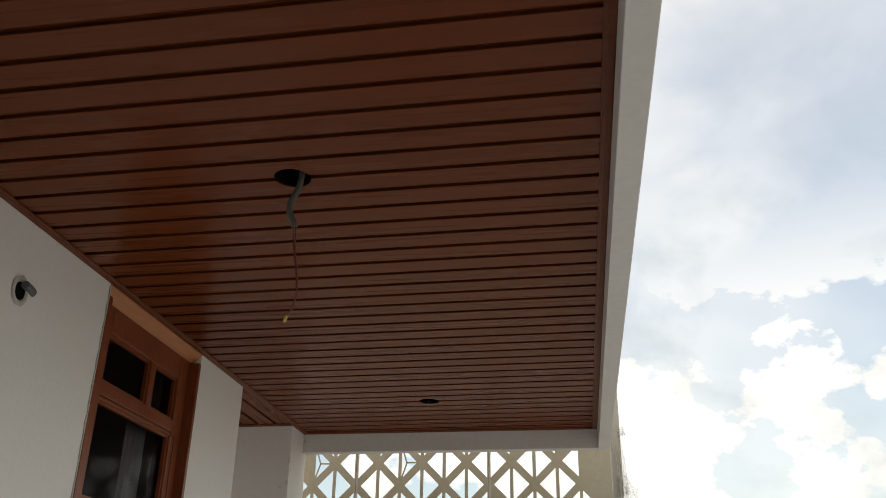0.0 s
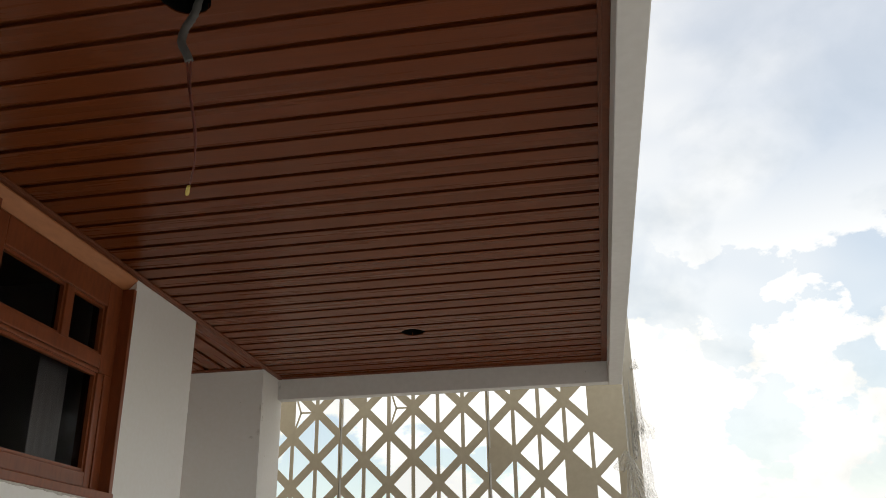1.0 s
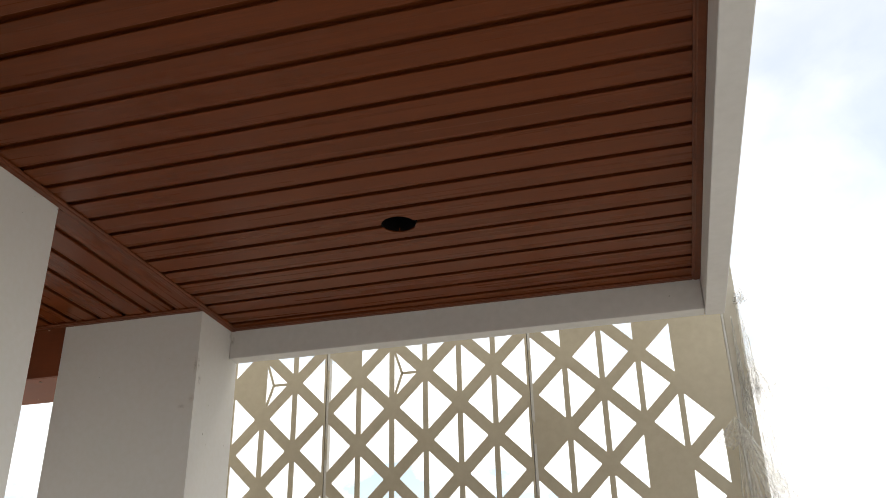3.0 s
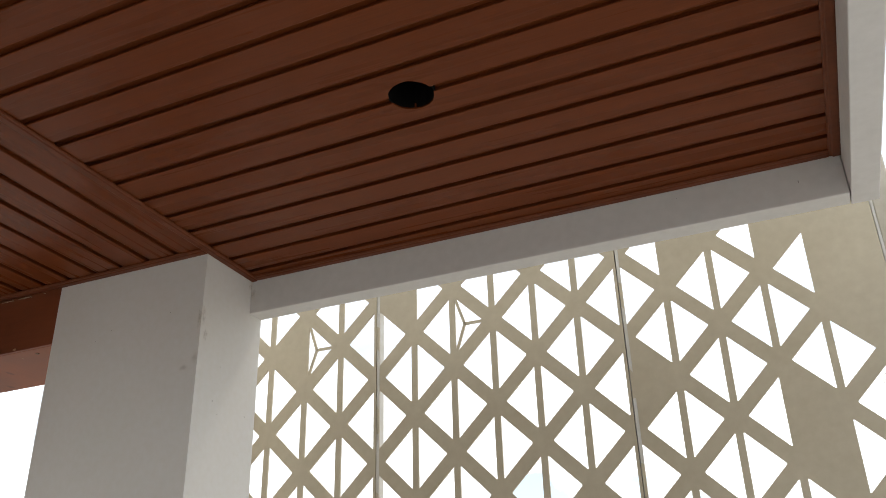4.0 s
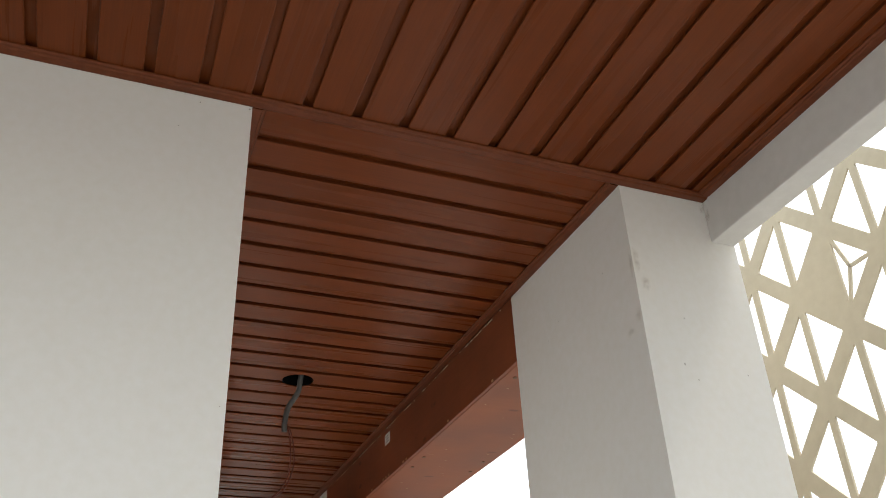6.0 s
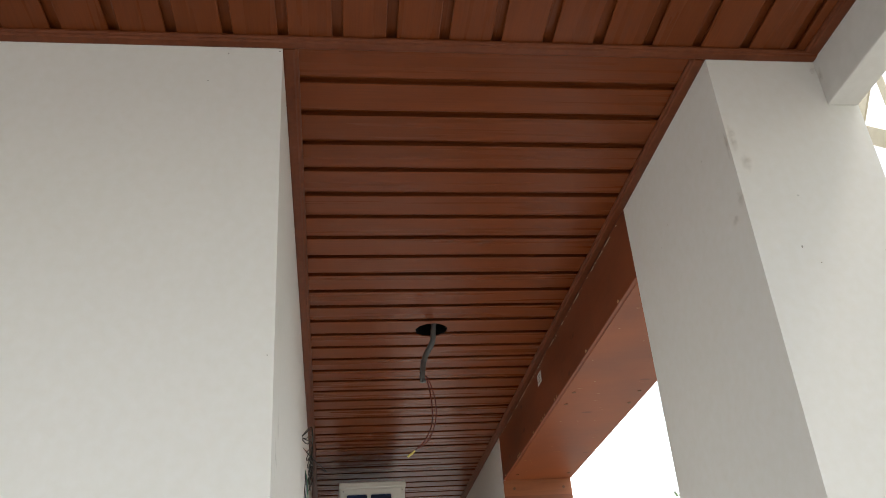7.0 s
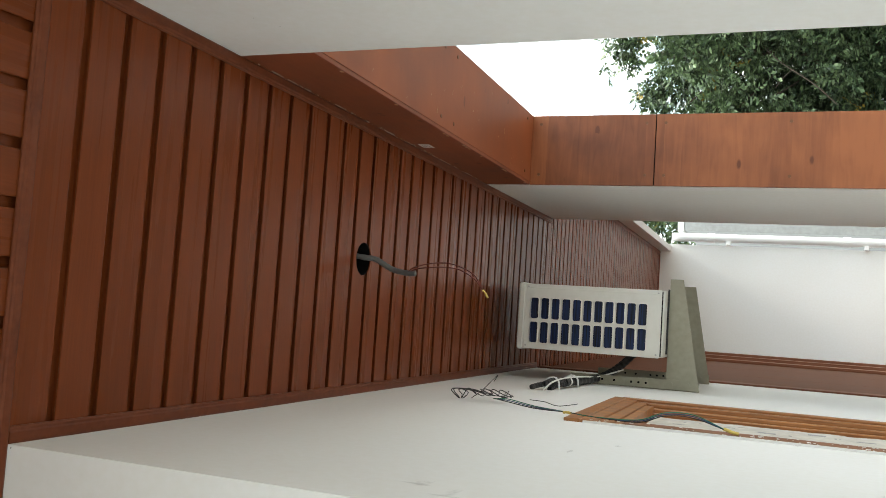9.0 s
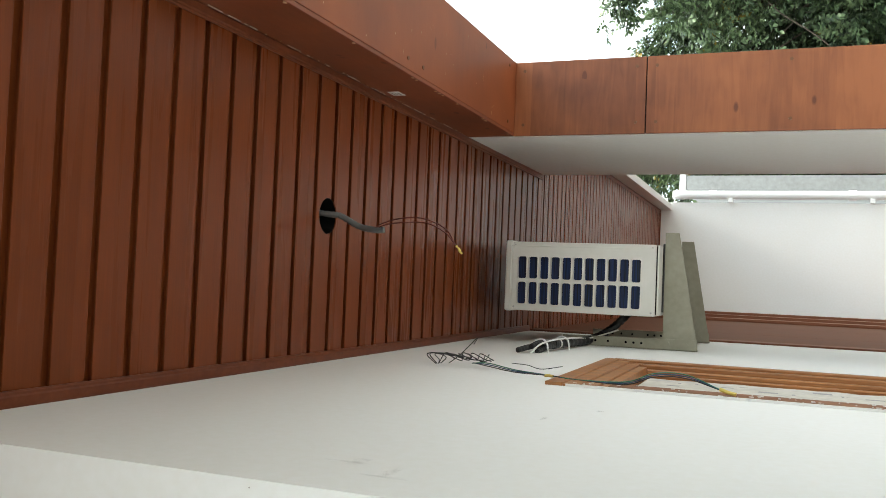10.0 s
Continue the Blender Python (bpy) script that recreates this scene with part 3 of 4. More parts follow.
def glazing_bead(y0, y1, z0, z1):
    b = 0.010
    part("glazing_bead", boxes((xs1 - 0.024, xs1 - 0.010, y0, y1, z0, z0 + b), (xs1 - 0.024, xs1 - 0.010, y0, y1, z1 - b, z1),
                               (xs1 - 0.024, xs1 - 0.010, y0, y0 + b, z0 + b, z1 - b), (xs1 - 0.024, xs1 - 0.010, y1 - b, y1, z0 + b, z1 - b)), M_winwood, win)
    p = part("pane", boxes((xs1 - 0.032, xs1 - 0.026, y0, y1, z0, z1)), M_glass, win, "smoked glass pane")
    p.visible_shadow = False


glazing_bead(YL, YM - 0.022, ZR1, ZTOP)
glazing_bead(YM + 0.022, YR, ZR1, ZTOP)
glazing_bead(YL, YR, ZLOW, ZR0 - 0.004)
# ragged plaster line along the near jamb and under the sill
bm = bmesh.new()
rng = random.Random(4)
left = [(WY0 + 0.001, WZ0 + (H - WZ0 - 0.01) * i / 59) for i in range(60)]
ragged = [(WY0 - 0.002 - 0.008 * max(0, noise.noise((i * 0.37, 4, 4)) + 0.3) - 0.002 * rng.random(), z) for i, (y, z) in enumerate(left)]
prism([(XW + 0.0004, y, z) for y, z in left + ragged[::-1]], (0.003, 0, 0), bm)
under = [(WY0 + (WY1 - WY0) * i / 59, WZ0 + 0.001) for i in range(60)]
torn = [(y, WZ0 - 0.002 - 0.008 * max(0, noise.noise((i * 0.31, 7, 4)) + 0.25) - 0.002 * rng.random()) for i, (y, z) in enumerate(under)]
prism([(XW + 0.0004, y, z) for y, z in under + torn[::-1]], (0.003, 0, 0), bm)
tagged(part("plaster_edge", bm, M_plaster), "ragged plaster edge round the wooden window", "plaster", kind="stuff")
# added pale sheet just behind the lower pane, standing in for a reflected strip
bm = bmesh.new()
cols = []
for i in range(13):
    yy = 3.232 + 0.150 * i / 12
    xx = -1.72 - 0.006 * math.sin(i * 1.9)
    cols.append((bm.verts.new((xx, yy, WZ0 - 0.9)), bm.verts.new((xx, yy - 0.006, 2.45))))
for a, b in zip(cols, cols[1:]):
    bm.faces.new((a[0], b[0], b[1], a[1]))
r = bmesh.ops.extrude_face_region(bm, geom=bm.faces[:])
for v in [e for e in r["geom"] if isinstance(e, bmesh.types.BMVert)]:
    v.co.x -= 0.004
pale_sheet = part("curtain", bm, M_beam, smooth=True)
tagged(pale_sheet, "narrow pale sheet added behind the window glass for a reflected strip", "curtain")

# conduit stub in a rough hole of the wall
stub = thing("wall_outlet_hole", (XW, 2.266, 2.585), "open conduit end in a roughly broken wall hole", "outlet hole")
bm = bmesh.new()
n = 16
ro = [0.040 + 0.006 * noise.noise((i * 1.1, 2, 0)) for i in range(n)]
v0 = [bm.verts.new((XW + 0.003, 2.266 + ro[i] * math.cos(2 * math.pi * i / n), 2.585 + ro[i] * 1.15 * math.sin(2 * math.pi * i / n))) for i in range(n)]
v1 = [bm.verts.new((XW + 0.006, 2.266 + 0.029 * math.cos(2 * math.pi * i / n), 2.585 + 0.033 * math.sin(2 * math.pi * i / n))) for i in range(n)]
v2 = [bm.verts.new((XW + 0.001, 2.266 + 0.024 * math.cos(2 * math.pi * i / n), 2.585 + 0.028 * math.sin(2 * math.pi * i / n))) for i in range(n)]
for a, b in ((v0, v1), (v1, v2)):
    for i in range(n):
        bm.faces.new((a[i], a[(i + 1) % n], b[(i + 1) % n], b[i]))
part("broken_rim", bm, M_plaster, stub)
# near-black disc on the wall paints the shade of the opening
part("opening_shade", disc_solid((XW + 0.0005, 2.266, 2.585), (1, 0, 0), 0.027, 0.0015, 16), M_shade_black, stub)
part("conduit_end", tube([(XW - 0.01, 2.322, 2.600), (XW + 0.004, 2.320, 2.602), (XW + 0.014, 2.266, 2.604)], 0.012, 10), M_conduit, stub)


# ---------------------------------------------------------------- pierced metal screen
SA = 0.1372
SX, SZ, SY = -0.550, 2.708, 5.490
SOLID = {(-8, 0, 0), (0, 2, 1), (4, 0, 1), (1, -1, 1), (3, -1, 1), (-5, -1, 0), (3, 3, 1), (4, 4, 0), (5, 3, 1), (5, 1, 0), (5, 1, 1), (5, -1, 0), (5, -1, 1), (2, 6, 0), (-2, 7, 1), (-6, 8, 0), (1, 9, 1)}
STARS = {(-8, 0), (-4, 0)}


def half_cell(k, r, right):
    """The corner points (x, z) of the cut-out in one half of a diamond cell."""
    cx, cz = SX + SA * k, SZ - SA * r
    w, d = 0.0100, 0.0305
    s = 1 if right else -1
    tip = SA - d
    return [(cx + s * w, cz + tip - w), (cx + s * tip, cz), (cx + s * w, cz - tip + w)]


def clip(poly, axis, lim, keep_less):
    out = []
    for i in range(len(poly)):
        p, q = poly[i], poly[(i + 1) % len(poly)]
        a = (p[axis] <= lim) if keep_less else (p[axis] >= lim)
        b = (q[axis] <= lim) if keep_less else (q[axis] >= lim)
        if a:
            out.append(p)
        if a != b:
            t = (lim - p[axis]) / (q[axis] - p[axis])
            out.append((p[0] + t * (q[0] - p[0]), p[1] + t * (q[1] - p[1])))
    return out


def rounded(poly, r=0.0035):
    """Cut the corners a little, as a laser leaves them."""
    out = []
    for i in range(len(poly)):
        p, a, b = Vector(poly[i]), Vector(poly[i - 1]), Vector(poly[(i + 1) % len(poly)])
        out += [tuple(p + (a - p).normalized() * r), tuple(p + (b - p).normalized() * r)]
    return out


def screen_panel(x0, x1, z0, z1, parent, rim0, rim1):
    polys = []
    for k in range(-14, 7):
        for r in range(-5, 14):
            if (k + r) % 2:
                continue
            for right in (0, 1):
                if (k, r, right) in SOLID:
                    continue
                p = half_cell(k, r, right)
                for axis, lim, less in ((0, x1 - rim1, True), (0, x0 + rim0, False), (1, z1 - 0.03, True), (1, z0 + 0.03, False)):
                    p = clip(p, axis, lim, less) if len(p) > 2 else []
                if len(p) > 2:
                    area = abs(sum(p[i - 1][0] * p[i][1] - p[i][0] * p[i - 1][1] for i in range(len(p)))) / 2
                    if area > 0.0006:
                        polys.append(rounded(p))
    bm = bmesh.new()
    edges = []
    for poly in [[(x0, z0), (x1, z0), (x1, z1), (x0, z1)]] + polys:
        vs = [bm.verts.new((x, SY, z)) for x, z in poly]
        edges += [bm.edges.new((vs[i], vs[(i + 1) % len(vs)])) for i in range(len(vs))]
    bmesh.ops.triangle_fill(bm, edges=edges, use_beauty=True, use_dissolve=False)
    r = bmesh.ops.extrude_face_region(bm, geom=bm.faces[:])
    for v in [e for e in r["geom"] if isinstance(e, bmesh.types.BMVert)]:
        v.co.y += 0.006
    p = part("panel", bm, M_screen, parent)
    return p


screen = thing("privacy_screen", (-0.9, SY, 0.9), "beige coated metal screen cut with a diamond and triangle lattice", "screen")
SEAMS = (-2.25, SX - 6 * SA, SX, 0.182)
for i in range(3):
    x0, x1 = SEAMS[i] + 0.0016, SEAMS[i + 1] - 0.0016
    sheet = screen_panel(x0, x1, 0.90, 3.30, screen, 0.003, 0.004 if i < 2 else 0.013)
    # edges folded back, as a tray, in the lit tone
    for fx in (x0, x1 - 0.002):
        part("folded_edge", boxes((fx, fx + 0.002, SY + 0.0062, SY + 0.046, 0.90, 3.30)), M_screen_lit, sheet, "edge folded back, coloured pale as if sky-lit")
# pale strips added for the sky-lit edge along the joints, broken where bars cross
for x in SEAMS[1:3]:
    for r in range(-2, 14):
        z = SZ - SA * (2 * r + round((x - SX) / SA) % 2)
        if z - 2 * SA > 0.95 and z < 3.2:
            part("lit_joint_strip", prism([(x + 0.0020, SY - 0.0010, z - 0.036 - 0.012 * (r % 3)), (x + 0.0112, SY - 0.0010, z - 0.046), (x + 0.0115, SY - 0.0010, z - 2 * SA + 0.030 + 0.008 * (r % 2)), (x + 0.0018, SY - 0.0010, z - 2 * SA + 0.044)], (0, 0.0008, 0)), M_screen_lit, screen, "pale strip added for the sky-lit edge along the joint")
# strip filling the gap beside the post, its brightness put into the colour
part("edge_strip", boxes((0.1822, 0.1893, SY + 0.003, SY + 0.030, 0.0, 3.30)), M_screen_lit, screen, "strip between panel and post, coloured pale as if sky-lit")
for k, r in STARS:
    q = half_cell(k, r, 1)
    c = Vector((sum(p[0] for p in q) / 3, sum(p[1] for p in q) / 3))
    for p in q:
        bm = bmesh.new()
        d = Vector(p) - c
        e = Vector((-d.y, d.x)).normalized() * 0.0045
        d = d * 1.04
        prism([(c.x + e.x, SY + 0.0005, c.y + e.y), (c.x + d.x + e.x, SY + 0.0005, c.y + d.y + e.y),
               (c.x + d.x - e.x, SY + 0.0005, c.y + d.y - e.y), (c.x - e.x, SY + 0.0005, c.y - e.y)], (0, 0.005, 0), bm)
        part("star_bar", bm, M_screen, screen)
part("edge_post", boxes((0.1895, 0.246, SY + 0.001, SY + 0.045, 0.0, 3.30), bevel=0.004), M_post, screen, "greyish square steel edge post")
tagged(part("screen_parapet", boxes((-2.25, 0.246, SY - 0.06, SY + 0.09, 0.0, 0.895), bevel=0.005), M_beam), "cream painted low wall under the screen", "wall", kind="structure")


# torn plastic film at the screen's free edge
def film_drape(apex, width, drop, lean, seed):
    """A gathered rag of film: pinched at the apex, pleated and ragged below."""
    bm = bmesh.new()
    rows, cols = 26, 17
    vs = []
    for i in range(rows):
        t = i / (rows - 1)
        row = []
        for j in range(cols):
            u = j / (cols - 1) - 0.5
            w = width * (0.06 + 0.94 * t ** 0.8) * (1 + 0.25 * noise.noise((seed, t * 4, 2)))
            fall = drop * t * (1 + 0.22 * noise.noise((seed + 2, j * 0.45, 0)) * t)
            p = Vector((apex[0] + lean * t + u * w, apex[1] + 0.016 * math.sin(u * 26 + seed + 2 * t) * (0.3 + t), apex[2] - fall))
            p += Vector((noise.noise((seed, i * 0.4, j * 0.6)), noise.noise((seed + 9, i * 0.4, j * 0.6)), 0.5 * noise.noise((seed + 5, i * 0.5, j * 0.7)))) * 0.014 * t
            row.append(bm.verts.new(p))
        vs.append(row)
    for a, b in zip(vs, vs[1:]):
        for j in range(cols - 1):
            bm.faces.new((a[j], a[j + 1], b[j + 1], b[j]))
    return bm


film = thing("plastic_film", (0.24, SY, 2.0), "torn crumpled clear plastic film hanging on the screen edge", "plastic film")
part("film_rag", film_drape((0.240, SY - 0.012, 2.890), 0.042, 0.400, 0.022, 1.3), M_film, film, smooth=True)
part("film_rag", film_drape((0.215, SY - 0.012, 2.800), 0.030, 0.420, 0.004, 5.2), M_film, film, smooth=True)
part("film_rag", film_drape((0.262, SY - 0.014, 2.905), 0.050, 0.055, -0.010, 2.2), M_film, film, smooth=True)
part("film_rag", film_drape((0.246, SY - 0.020, 2.640), 0.105, 0.150, 0.035, 3.4), M_film, film, smooth=True)
part("film_rag", film_drape((0.262, SY - 0.016, 2.560), 0.075, 0.420, 0.010, 6.1), M_film, film, smooth=True)
part("film_rag", film_drape((0.168, SY - 0.040, 2.420), 0.135, 0.105, -0.012, 7.7), M_film, film, smooth=True)
part("film_rag", film_drape((0.176, SY - 0.036, 2.410), 0.100, 0.560, 0.010, 9.3), M_film, film, smooth=True)
part("film_rag", film_drape((0.185, SY - 0.042, 2.385), 0.120, 0.300, 0.110, 11.8), M_film, film, smooth=True)

# ---------------------------------------------------------------- wood lining of the outer opening
def screws(parent, pts, normal, material=M_brass, r=0.0062):
    for p in pts:
        part("screw", disc_solid(p, normal, r, 0.002, 8), material, parent)


ply = thing("lintel_fascia_panel", (-3.07, YO, 2.62), "dark stained plywood fascia with staples over the opening", "wood panel")
part("sheet", boxes((XJ2, XJ1 - 0.003, YO + 0.002, YO + 0.013, 2.617, H + 0.005), bevel=0.001), M_fascia, ply)
rng = random.Random(8)
for fx in (-2.30, -2.62, -2.99, -3.02, -3.17, -3.20, -3.23, -3.36, -3.62, -3.645, -3.66, -3.93):
    part("staple", prism([(fx - 0.006, YO + 0.0018, 2.6205), (fx - 0.004, YO + 0.0018, 2.6255), (fx + 0.002, YO + 0.0018, 2.627), (fx + 0.006, YO + 0.0018, 2.623), (fx + 0.003, YO + 0.0018, 2.6195)], (0, -0.0016, 0)), M_crumb_pale, ply)
s = thing("soffit_panel", ((XJ1 + XJ2) / 2, 5.0, 2.617), "orange-brown stained plywood soffit sheet of the opening", "wood panel", "plywood sheets of the opening")
part("sheet", boxes((XJ2 - 0.012, XJ1 - 0.003, YO + 0.0145, 5.150, 2.617, 2.630), bevel=0.001), M_panel_h, s)
screws(s, [(x, yy, 2.617) for x in (-2.25, -2.94, -3.05, -3.90) for yy in (YO + 0.045, 5.12)], (0, 0, -1))
for z0, z1 in ((2.116, 2.6168), (0.92, 2.112), (0.0, 0.916)):
    s = thing("jamb_panel", (XJ2, 5.0, z0), "orange-brown stained plywood sheet lining the opening's jamb", "wood panel", "plywood sheets of the opening")
    part("sheet", boxes((XJ2 - 0.012, XJ2, YO + 0.003, 5.150, z0, z1), bevel=0.001), M_panel, s)
    zz = [z0 + 0.035, z1 - 0.035] + ([(z0 + z1) / 2 + 0.1] if z1 - z0 > 0.8 else [])
    screws(s, [(XJ2, yy, z) for z in zz for yy in (YO + 0.045, 5.115)], (1, 0, 0))
bm = bmesh.new()
for i in range(26):
    fx, fy = -2.3 - 1.6 * rng.random(), YO + 0.03 + 0.22 * rng.random()
    a, l, w = 0.5 * rng.uniform(-1, 1), 0.002 + 0.010 * rng.random() ** 2, 0.0005 + 0.0012 * rng.random()
    d, n = Vector((math.sin(a), math.cos(a), 0)) * l, Vector((math.cos(a), -math.sin(a), 0)) * w
    p = Vector((fx, fy, 2.6166))
    prism([p - d, p + n, p + d, p - n], (0, 0, 0.0003), bm)
tagged(part("scuff_marks", bm, M_crumb_pale), "short pale scratches on the plywood soffit", "scratches", kind="stuff")
# near-black strip paints the shadow in the joint between two sheets
part("painted_shadow", boxes((XJ2 - 0.010, XJ2 - 0.004, YO + 0.005, 5.147, 2.1115, 2.1165)), M_shade_black, s)
# plaster and paint crumbs along the fascia's upper edge
bm = bmesh.new()
M_crumb = vary(mat("beige_plaster_crumbs", (0.60, 0.48, 0.37), 0.9), (0.70, 0.60, 0.50), (0.38, 0.24, 0.15), (1, 1, 1), 120, 25, 0.5, 0.002)
def sliver(bm, fx, l, w, z):
    """A thin torn flake with pointed ends, along x."""
    k = 7
    up = [(fx - l + 2 * l * i / (k - 1), z + w * math.sin(math.pi * i / (k - 1)) * (0.6 + 0.8 * rng.random())) for i in range(1, k - 1)]
    lo = [(fx - l + 2 * l * i / (k - 1), z - w * math.sin(math.pi * i / (k - 1)) * (0.3 + 0.7 * rng.random())) for i in range(1, k - 1)]
    prism([(px, YO - 0.0008, pz) for px, pz in [(fx - l, z)] + up + [(fx + l, z)] + lo[::-1]], (0, 0.002, 0), bm)


for i in range(46):
    fx = -2.2 - 1.7 * rng.random() ** 1.2
    sliver(bm, fx, 0.003 + 0.026 * rng.random() ** 2.2, 0.0006 + 0.0016 * rng.random(), H - 0.0042 - 0.0015 * rng.random())
for i in range(40):
    fx = -2.2 - 1.7 * rng.random()
    sliver(bm, fx, 0.0008 + 0.003 * rng.random() ** 2, 0.0005 + 0.0014 * rng.random(), H - 0.004 - 0.010 * rng.random() ** 2)
tagged(part("plaster_crumbs", bm, M_crumb), "pale plaster crumbs along the ceiling trim", "plaster", kind="stuff")
st = thing("sticker", (-3.179, YO, 2.755), "small white printed sticker on the dark fascia", "sticker")
part("paper", boxes((-3.206, -3.152, YO + 0.0005, YO + 0.0016, 2.738, 2.776)), M_white_pl, st)
for i in range(3):
    part("print_bar", boxes((-3.198 + 0.010 * (i % 2), -3.164, YO - 0.0003, YO + 0.0004, 2.745 + 0.010 * i, 2.748 + 0.010 * i)), M_fade, st)


# ---------------------------------------------------------------- doorway in the corridor
door = thing("door_1", ((DX0 + DX1) / 2, YC, 0), "golden brown wooden door frame with stepped mouldings and a closed door", "door", kind="structure")
STEPS = ((0.0, 0.032, 0.010), (0.032, 0.060, 0.001), (0.060, 0.086, -0.013), (0.086, 0.106, -0.026))
for w0, w1, d in STEPS:
    # stepped mouldings, mitred at the far upper corner
    part("jamb", prism([(DX0 + w0 + 0.001, YC - 0.15, 0), (DX0 + w1, YC - 0.15, 0), (DX0 + w1, YC + d - 0.003, 0), (DX0 + w1 - 0.003, YC + d, 0), (DX0 + w0 + 0.004, YC + d, 0), (DX0 + w0 + 0.001, YC + d - 0.003, 0)],
                       (0, 0, DZ - w1 - 0.0005)), M_doorwood, door)
    h0, h1 = w0 * 1.35, w1 * 1.35
    part("head", boxes((DX0 + w0 + 0.001, DX1 - 0.002, YC - 0.15, YC + 0.005 + d * 0.35, DZ - h1, DZ - h0 - 0.001), bevel=0.002), M_doorwood, door)
part("casing", boxes((DX1 - 0.092, DX1 - 0.001, YC - 0.15, YC + 0.005, 0, DZ - 0.145), bevel=0.004), M_casing, door, "rough unpainted brown casing")
leaf = part("door_leaf", boxes((DX0 + 0.108, DX1 - 0.094, YC - 0.085, YC - 0.040, 0.01, DZ - 0.146), bevel=0.002), M_doorwood, door)
for z0, z1 in ((1.12, 1.92), (0.22, 0.98)):
    part("raised_field", boxes((DX0 + 0.30, DX1 - 0.30, YC - 0.041, YC - 0.034, z0, z1), bevel=0.003), M_doorwood, leaf)
mask = thing("newspaper_strip", (-3.2, YC - 0.04, 1.0), "torn newspaper masking sheet stuck over the door", "paper")
bm = bmesh.new()
edge = [(-3.425 - 0.035 * noise.noise((i * 0.55, 3, 3)) - 0.012 * noise.noise((i * 1.9, 8, 3)), 0.6 + 1.395 * i / 39) for i in range(40)]
prism([(-3.05, YC - 0.0332, 0.6)] + [(px, YC - 0.0332, pz) for px, pz in edge] + [(-3.05, YC - 0.0332, 1.995)], (0, 0.0008, 0), bm)
part("paper", bm, M_paper, mask)
rng = random.Random(31)
for i in range(26):
    z, px = 0.75 + 1.15 * rng.random(), -3.23 - 0.13 * rng.random()
    part("print_bar", boxes((px - 0.004 - 0.03 * rng.random(), px, YC - 0.0323, YC - 0.0320, z, z + 0.006 + 0.045 * rng.random() ** 2)), M_fade, mask)
# flaked plaster line beside the rough casing
bm = bmesh.new()
low = [(DX1 + 0.003 + 0.005 * abs(noise.noise((i * 0.4, 1, 1))), 0.7 + 1.40 * i / 119) for i in range(120)]
top = [(DX1 - 0.0006 - 0.010 * max(0, noise.noise((i * 0.45, 5, 2))), 0.7 + 1.40 * i / 119) for i in range(120)]
prism([(px, YC + 0.0004, pz) for px, pz in low] + [(px, YC + 0.0004, pz) for px, pz in top[::-1]], (0, 0.0058, 0), bm)
tagged(part("plaster_edge", bm, M_wall), "flaked white plaster edge along the door casing", "plaster", kind="stuff")
bm = bmesh.new()
for i in range(60):
    px, z, w = DX1 - 0.008 - 0.078 * rng.random(), 1.2 + 0.9 * rng.random(), 0.0008 + 0.0035 * rng.random() ** 3
    add_box(bm, px - w, px + w, YC + 0.0045, YC + 0.0062, z - w * 1.5, z + w * 1.5)
tagged(part("paint_specks", bm, M_wall), "white paint specks on the rough door casing", "paint specks", kind="stuff")

# tall wooden portal further along the corridor
portal = thing("wood_portal", (-6.5, YC, 0), "tall dull brown wooden wall panelling between edge boards", "panelling", kind="structure")
for a, b in ((-6.03, -5.002), (-7.08, -6.03), (-8.20, -7.08), (-9.10, -8.20), (XF, -9.10)):
    part("field", boxes((a + 0.001, b - 0.001, YC - 0.16, YC - 0.004, 0, H + 0.004), bevel=0.002), M_portal, portal)
for a, w, d in ((-5.13, 0.125, 0.008), (-8.30, 0.16, 0.020), (-8.95, 0.14, 0.030), (-9.55, 0.14, 0.040)):
    part("upright", boxes((a, a + w, YC - 0.0035, YC + d, 0, H - 0.003), bevel=0.003), M_pilaster, portal, "paler brown edge board")

# ---------------------------------------------------------------- air conditioner on wall brackets
AX, AY0, AY1, AZ0, AZ1 = -4.10, 4.180, 4.462, 2.061, 2.664
AL = 0.86
ac = thing("air_conditioner", (AX - AL / 2, (AY0 + AY1) / 2, AZ0), "off-white outdoor air conditioning unit on olive steel wall brackets", "air conditioner")
part("casing", boxes((AX - AL, AX - 0.012, AY0 + 0.004, AY1 - 0.004, AZ0 + 0.011, AZ1 - 0.012), bevel=0.008), M_ac, ac)
part("top_cover", boxes((AX - AL - 0.004, AX + 0.002, AY0, AY1, AZ1 - 0.03, AZ1), bevel=0.008), M_ac, ac)
part("base_tray", boxes((AX - AL, AX - 0.002, AY0 + 0.008, AY1 - 0.006, AZ0, AZ0 + 0.0065), bevel=0.002), M_ac, ac)
# shadow above the base tray, drawn as a thin near-black box
part("painted_shadow", boxes((AX - 0.02, AX - 0.004, AY0 + 0.012, AY1 - 0.010, AZ0 + 0.0068, AZ0 + 0.0108)), M_shade_black, ac)
# end panel with a grid of openings, proud of the coil
y0, y1, z0, z1 = AY0 + 0.006, AY1 - 0.006, AZ0 + 0.011, AZ1 - 0.030
gy0, gy1, gz0, gz1 = AY0 + 0.024, AY0 + 0.226, AZ0 + 0.062, AZ1 - 0.048
bm = bmesh.new()
rects = []
